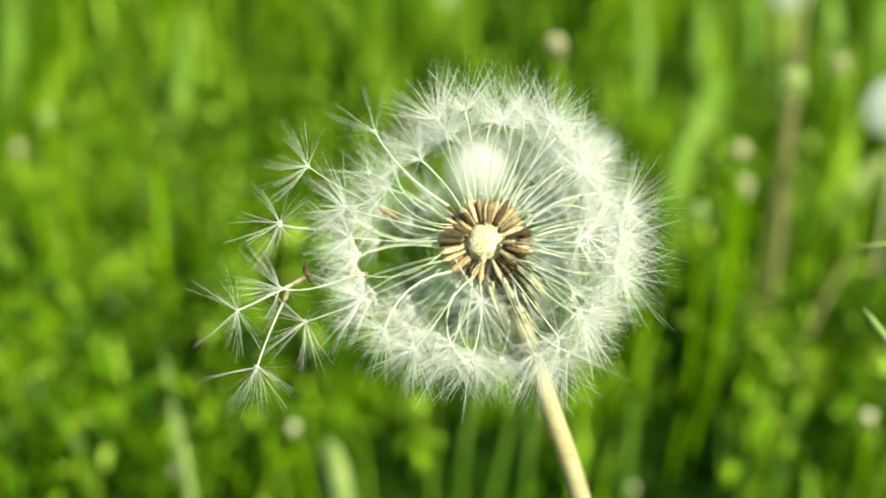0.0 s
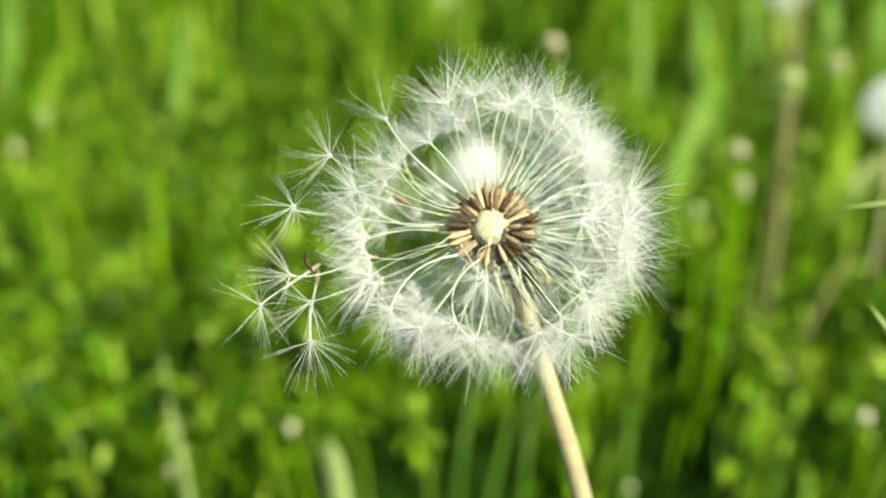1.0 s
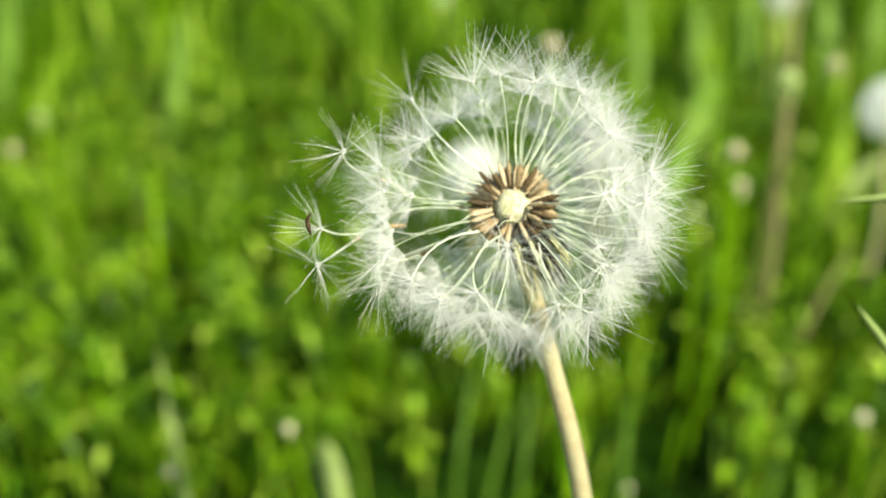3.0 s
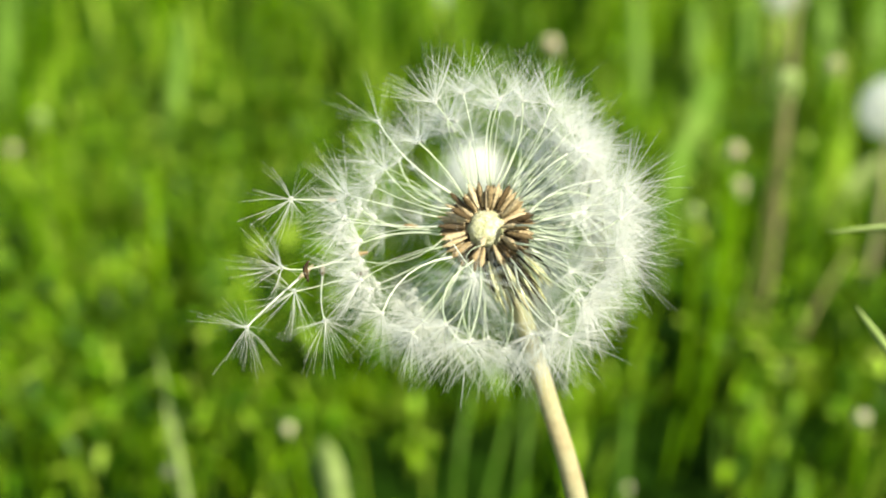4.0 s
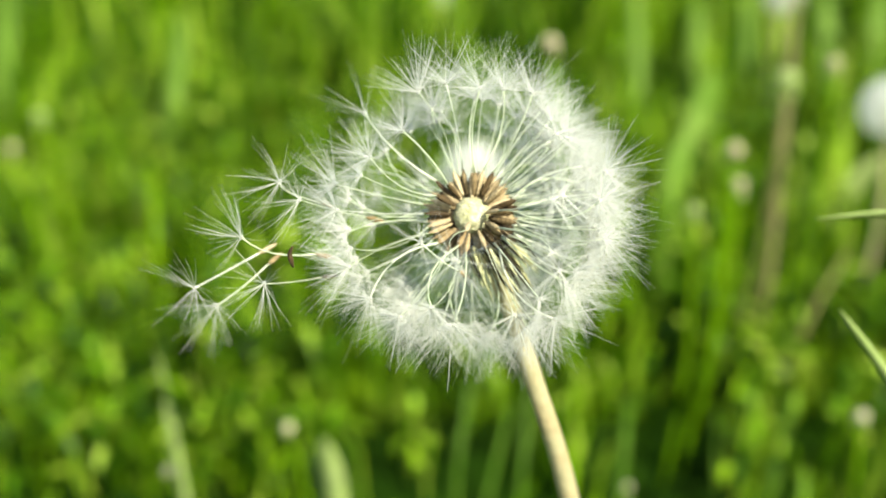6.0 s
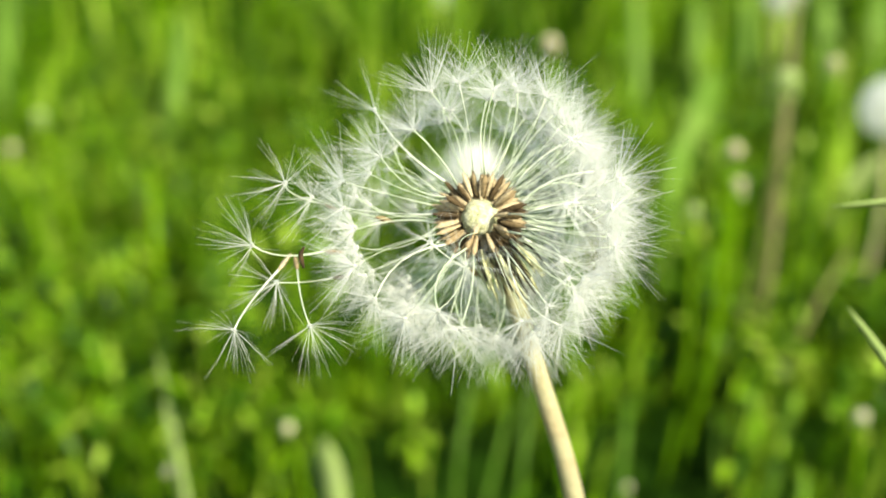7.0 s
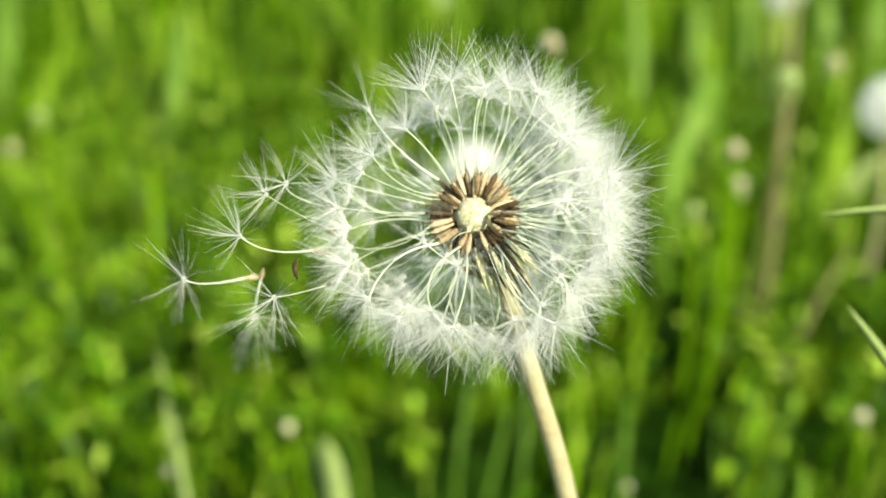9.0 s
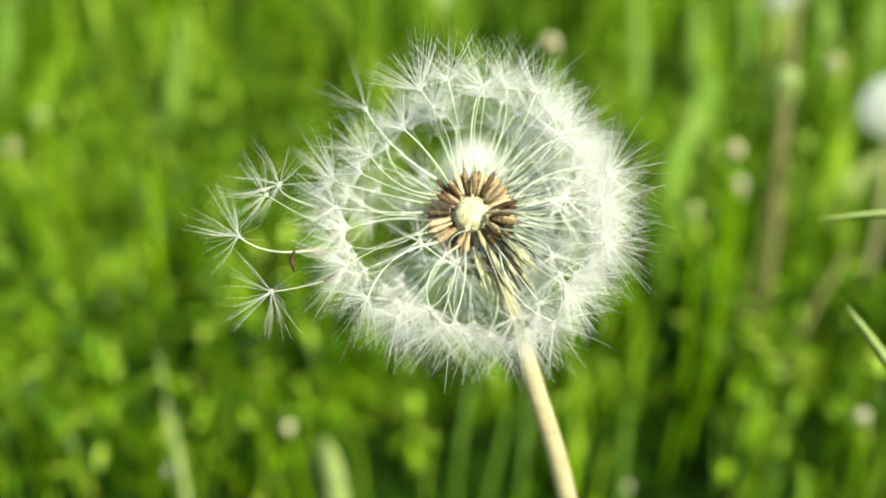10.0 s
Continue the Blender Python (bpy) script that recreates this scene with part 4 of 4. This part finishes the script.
    walk(seed_e, [
        (0.00, pose(-0.02159, 0.11544, 0.21376, 119.68, -47.65, -33.45)),
        (0.50, pose(-0.02078, 0.11624, 0.21291, 115.38, -53.09, -17.21)),
        (1.00, pose(-0.01790, 0.11907, 0.21437, 113.36, -53.23, -16.69)),
        (1.50, pose(-0.01865, 0.11848, 0.21384, 114.45, -54.86, -10.45)),
        (1.60, pose(-0.01897, 0.11840, 0.21430, 116.01, -54.29, -12.54)),
        (1.80, pose(-0.01611, 0.11491, 0.21173, 112.80, -56.27, -4.87)),
        (2.00, pose(-0.00712, 0.12054, 0.21371, 110.79, -57.76, 1.97)),
        (2.30, pose(-0.00476, 0.12128, 0.21825, 100.97, -57.39, -0.45)),
        (2.50, pose(-0.00185, 0.12316, 0.21901, 95.83, -56.51, -11.34)),
        (2.70, pose(-0.00373, 0.12593, 0.21941, 95.15, -56.57, -10.24)),
        (3.20, pose(-0.01197, 0.12177, 0.21882, 107.82, -57.03, -6.14)),
        (3.80, pose(-0.01591, 0.11900, 0.21768, 92.69, -58.25, 6.44)),
        (4.00, pose(-0.01669, 0.11747, 0.21604, 97.22, -58.03, 1.69)),
        (4.50, pose(-0.01671, 0.11500, 0.21410, 98.58, -58.01, 1.41)),
        (4.80, pose(-0.01616, 0.11801, 0.21729, 97.54, -57.20, -9.29)),
        (5.00, pose(-0.01308, 0.11867, 0.21774, 66.42, -57.39, -11.74)),
        (5.25, pose(-0.01882, 0.11945, 0.21856, 64.00, -56.99, -10.16)),
        (5.50, pose(-0.02174, 0.11829, 0.22013, 70.85, -61.04, -28.92)),
        (5.70, pose(-0.02328, 0.11822, 0.21874, 83.78, -61.97, -37.56)),
        (6.30, pose(-0.02103, 0.11874, 0.21692, 112.92, -62.71, -26.70)),
        (6.80, pose(-0.02095, 0.11776, 0.21777, 125.27, -64.36, -20.08)),
        (7.00, pose(-0.02036, 0.11736, 0.21741, 125.32, -65.15, -17.46)),
        (7.25, pose(-0.02234, 0.11878, 0.21769, 105.66, -63.97, -23.21)),
        (7.50, pose(-0.02268, 0.11867, 0.21891, 86.03, -63.84, -26.16)),
        (7.75, pose(-0.02303, 0.11930, 0.21821, 67.82, -61.80, -7.10)),
        (8.00, pose(-0.02443, 0.11759, 0.21783, 96.78, -63.52, -34.28)),
        (8.50, pose(-0.02449, 0.11860, 0.21695, 92.68, -64.02, -20.75)),
        (8.60, pose(-0.02094, 0.12080, 0.21906, 76.60, -63.00, 3.19)),
        (8.70, pose(-0.02300, 0.11969, 0.21738, 75.56, -63.64, -2.62)),
        (8.80, pose(-0.02330, 0.11595, 0.21803, 99.49, -64.24, -32.99)),
        (8.90, pose(-0.02393, 0.11539, 0.21660, 116.04, -64.42, -31.63)),
        (9.00, pose(-0.02463, 0.11664, 0.21556, 83.59, -67.61, 11.56)),
        (9.10, pose(-0.02782, 0.11264, 0.21047, 92.95, -68.07, -27.11)),
        (9.20, pose(-0.02543, 0.11271, 0.21237, 88.12, -68.06, -30.70)),
        (9.25, pose(-0.02512, 0.11318, 0.20616, 30.94, -53.37, 17.20)),
        (9.30, pose(-0.03056, 0.11388, 0.20244, 24.61, -24.82, 36.21)),
        (9.40, pose(-0.06643, 0.11461, 0.19499, 19.23, -29.86, 33.92)),
        (9.50, pose(-0.07608, 0.11304, 0.19162, 19.23, -29.86, 33.92)),
        (9.70, pose(-0.07831, 0.11113, 0.18759, 18.16, -35.72, 31.57)),
        (10.00, pose(-0.08203, 0.10862, 0.18220, 18.16, -35.72, 31.57)),
    ])
    walk(seed_f, [
        (0.00, pose(-0.00950, 0.11587, 0.21198, -78.48, 41.53, 150.72)),
        (0.50, pose(-0.01080, 0.11636, 0.21205, -76.28, 41.10, 153.30)),
        (1.00, pose(-0.00900, 0.11870, 0.21334, -78.64, 41.43, 151.34)),
        (1.50, pose(-0.01033, 0.11866, 0.21297, -78.10, 41.11, 153.41)),
        (1.60, pose(-0.01067, 0.11845, 0.21308, -78.31, 41.24, 152.59)),
        (1.80, pose(-0.00832, 0.11536, 0.21152, -81.29, 41.25, 152.48)),
        (2.00, pose(0.00022, 0.12052, 0.21210, -85.30, 41.27, 152.31)),
        (2.50, pose(0.00323, 0.12089, 0.21447, -71.07, 39.68, 162.27)),
        (2.70, pose(0.00182, 0.12367, 0.21515, -71.23, 39.78, 161.86)),
        (3.80, pose(-0.00955, 0.11709, 0.21584, -73.98, 41.17, 156.04)),
        (4.00, pose(-0.01021, 0.11619, 0.21548, -74.35, 41.54, 154.31)),
        (4.50, pose(-0.00974, 0.11479, 0.21574, -76.28, 41.75, 153.22)),
        (5.00, pose(-0.01060, 0.11731, 0.21618, -69.14, 41.10, 156.01)),
        (5.50, pose(-0.01316, 0.11805, 0.21448, -65.55, 39.07, 162.36)),
        (5.70, pose(-0.01466, 0.11826, 0.21397, -66.64, 39.83, 160.14)),
        (6.80, pose(-0.01383, 0.11725, 0.21385, -65.39, 39.45, 161.26)),
        (7.00, pose(-0.01310, 0.11728, 0.21407, -64.59, 39.19, 161.97)),
        (7.50, pose(-0.01344, 0.11704, 0.21425, -65.83, 39.64, 160.72)),
        (8.00, pose(-0.01521, 0.11664, 0.21318, -71.60, 39.54, 161.04)),
        (8.50, pose(-0.01453, 0.11716, 0.21354, -68.94, 39.16, 162.42)),
        (8.80, pose(-0.01524, 0.11698, 0.21299, -71.26, 39.03, 162.89)),
        (9.00, pose(-0.01418, 0.11706, 0.21334, -69.49, 38.96, 163.14)),
        (9.50, pose(-0.01483, 0.11652, 0.21360, -68.55, 39.12, 162.61)),
        (10.00, pose(-0.01458, 0.11756, 0.21362, -68.36, 38.78, 163.70)),
    ])
    walk(seed_s, [
        (0.00, pose(-0.00059, 0.11576, 0.22024, -106.13, -65.49, -146.98)),
        (0.50, pose(-0.00107, 0.11611, 0.22069, -106.14, -65.50, -147.08)),
        (1.00, pose(0.00045, 0.11820, 0.22120, -105.90, -65.50, -147.02)),
        (1.50, pose(-0.00014, 0.11800, 0.22129, -107.44, -65.32, -145.59)),
        (1.60, pose(-0.00083, 0.11798, 0.22131, -105.90, -65.50, -147.02)),
        (1.70, pose(0.00191, 0.11720, 0.22038, -107.85, -65.24, -145.01)),
        (1.80, pose(-0.00051, 0.11464, 0.21906, -105.38, -65.58, -147.68)),
        (1.90, pose(0.00443, 0.11931, 0.22023, -104.01, -65.67, -148.56)),
        (2.00, pose(0.00695, 0.11978, 0.21809, -76.24, -65.69, -168.87)),
        (2.20, pose(0.00613, 0.11639, 0.21891, -85.89, -66.12, -162.24)),
        (2.50, pose(0.00579, 0.11891, 0.21856, -71.39, -64.84, -177.44)),
        (2.70, pose(0.00447, 0.12169, 0.21924, -71.67, -64.82, -177.58)),
        (3.80, pose(0.00136, 0.11645, 0.22300, -95.37, -65.83, -156.55)),
        (4.00, pose(-0.00048, 0.11581, 0.22276, -97.74, -65.77, -155.35)),
        (4.50, pose(0.00002, 0.11430, 0.22279, -100.04, -65.64, -153.24)),
        (5.00, pose(-0.00002, 0.11719, 0.22259, -83.84, -65.85, -168.78)),
        (5.15, pose(0.00452, 0.11637, 0.21730, -42.58, -46.72, 129.88)),
        (5.30, pose(0.00591, 0.11413, 0.21606, -38.83, -32.37, 114.01)),
        (5.50, pose(0.00537, 0.11398, 0.21573, -39.22, -30.88, 112.60)),
        (5.70, pose(0.00359, 0.11447, 0.21534, -39.66, -30.98, 112.69)),
        (6.80, pose(0.00441, 0.11349, 0.21560, -41.38, -31.11, 112.82)),
        (7.00, pose(0.00509, 0.11352, 0.21597, -41.83, -31.20, 112.91)),
        (7.50, pose(0.00466, 0.11323, 0.21594, -41.36, -30.77, 112.46)),
        (8.00, pose(0.00267, 0.11302, 0.21581, -42.08, -31.27, 112.99)),
        (8.50, pose(0.00369, 0.11329, 0.21581, -42.08, -31.27, 112.99)),
        (9.00, pose(0.00424, 0.11337, 0.21621, -42.08, -31.27, 112.99)),
        (9.50, pose(0.00353, 0.11269, 0.21593, -42.08, -31.27, 112.99)),
        (10.00, pose(0.00382, 0.11373, 0.21617, -42.56, -31.70, 113.45)),
    ])
    walk(floret, [
        (0.00, pose(-0.01790, 0.10710, 0.21990, 0, -6, 0)),
        (0.50, pose(-0.01860, 0.10740, 0.22050, 0, 8, 0)),
        (1.00, pose(-0.01750, 0.10770, 0.22110, 0, -6, 0)),
        (1.50, pose(-0.01820, 0.10750, 0.22080, 0, 8, 0)),
        (1.80, pose(-0.01700, 0.10650, 0.21870, 0, -6, 0)),
        (2.00, pose(-0.01390, 0.10800, 0.22180, 0, 8, 0)),
        (2.50, pose(-0.01620, 0.10970, 0.22550, 0, -6, 0)),
        (2.70, pose(-0.01720, 0.10980, 0.22580, 0, 8, 0)),
        (3.80, pose(-0.01620, 0.10790, 0.22160, 0, -6, 0)),
        (4.00, pose(-0.01730, 0.10720, 0.22010, 0, 8, 0)),
        (4.50, pose(-0.01680, 0.10690, 0.21950, 0, -6, 0)),
        (5.00, pose(-0.01680, 0.10810, 0.22210, 0, 8, 0)),
        (5.50, pose(-0.01760, 0.10800, 0.22190, 0, -6, 0)),
        (5.70, pose(-0.01920, 0.10800, 0.22180, 0, 8, 0)),
        (6.80, pose(-0.01820, 0.10780, 0.22140, 0, -6, 0)),
        (7.00, pose(-0.01780, 0.10790, 0.22160, 0, 8, 0)),
        (7.50, pose(-0.01820, 0.10770, 0.22130, 0, -6, 0)),
        (8.00, pose(-0.01980, 0.10720, 0.22010, 0, 8, 0)),
        (8.50, pose(-0.01890, 0.10730, 0.22030, 0, -6, 0)),
        (9.00, pose(-0.01860, 0.10730, 0.22030, 0, 8, 0)),
        (9.50, pose(-0.01910, 0.10720, 0.22010, 0, -6, 0)),
        (10.00, pose(-0.01900, 0.10770, 0.22110, 0, 8, 0)),
    ])
    walk(edge_blade, [
        (0.00, pose(0.15175, 0.20120, -0.00818, 0.57, 0.78, 0.47)),
        (0.50, pose(0.15081, 0.20056, -0.00594, 0.11, 0.89, 0.30)),
        (1.00, pose(0.14988, 0.19992, -0.00372, -0.31, 0.88, 0.12)),
        (1.50, pose(0.14971, 0.19980, -0.00331, -0.42, 0.97, 0.10)),
        (2.00, pose(0.14951, 0.19966, -0.00283, -0.53, 1.05, 0.07)),
        (2.50, pose(0.14946, 0.19963, -0.00270, -0.57, 1.10, 0.07)),
        (3.80, pose(0.15029, 0.20020, -0.00468, 0.09, 0.30, 0.03)),
        (4.00, pose(0.15067, 0.20046, -0.00561, 0.22, 0.23, 0.08)),
        (4.20, pose(0.15062, 0.20042, -0.00548, 0.20, 0.56, 0.07)),
        (4.40, pose(0.15006, 0.20004, -0.00414, 0.02, 0.88, 0.01)),
        (4.60, pose(0.14990, 0.19993, -0.00377, -0.03, 0.74, -0.01)),
        (4.80, pose(0.14970, 0.19980, -0.00328, -0.10, 0.71, -0.03)),
        (5.00, pose(0.14956, 0.19970, -0.00294, -0.14, 0.72, -0.05)),
        (5.20, pose(0.14960, 0.19973, -0.00304, -0.13, 0.56, -0.05)),
        (5.40, pose(0.14977, 0.19984, -0.00344, -0.08, 0.02, -0.03)),
        (5.60, pose(0.14984, 0.19989, -0.00362, -0.05, -0.02, -0.02)),
        (6.80, pose(0.14959, 0.19972, -0.00302, -0.13, 0.41, -0.05)),
        (7.00, pose(0.14949, 0.19965, -0.00278, -0.17, 0.66, -0.06)),
        (7.20, pose(0.14963, 0.19975, -0.00312, -0.12, 0.49, -0.04)),
        (7.50, pose(0.14969, 0.19979, -0.00326, -0.22, 0.28, -0.01)),
        (8.00, pose(0.14987, 0.19991, -0.00368, -0.09, 0.11, -0.01)),
        (8.50, pose(0.14976, 0.19983, -0.00341, -0.17, 0.19, -0.02)),
        (10.00, pose(0.14995, 0.19997, -0.00388, -0.05, 0.08, 0.00)),
    ])
    walk(low_blade, [
        (0.00, pose(0.11512, 0.15005, -0.00449, 0.03, 0.35, 0.04)),
        (0.50, pose(0.11517, 0.15006, -0.00467, 0.03, 0.55, 0.06)),
        (1.00, pose(0.11517, 0.15006, -0.00468, 0.00, 0.75, 0.07)),
        (2.00, pose(0.11515, 0.15005, -0.00458, 0.00, 0.62, 0.06)),
        (2.50, pose(0.11509, 0.15004, -0.00438, -0.01, 0.48, 0.04)),
        (3.80, pose(0.11508, 0.15003, -0.00431, 0.00, 0.32, 0.03)),
        (4.50, pose(0.11507, 0.15003, -0.00429, 0.02, 0.17, 0.02)),
        (5.00, pose(0.11508, 0.15003, -0.00431, 0.08, -0.27, -0.00)),
        (5.50, pose(0.11506, 0.15002, -0.00426, 0.13, -0.65, -0.03)),
        (5.70, pose(0.11505, 0.15002, -0.00420, 0.11, -0.55, -0.03)),
        (7.00, pose(0.11506, 0.15002, -0.00424, 0.04, -0.01, 0.01)),
        (7.50, pose(0.11505, 0.15002, -0.00419, 0.02, 0.09, 0.01)),
        (8.00, pose(0.11502, 0.15001, -0.00408, 0.02, -0.05, 0.00)),
        (9.00, pose(0.11501, 0.15000, -0.00405, 0.01, -0.03, 0.00)),
        (10.00, pose(0.11501, 0.15000, -0.00405, 0.02, -0.06, -0.00)),
    ])


motions()
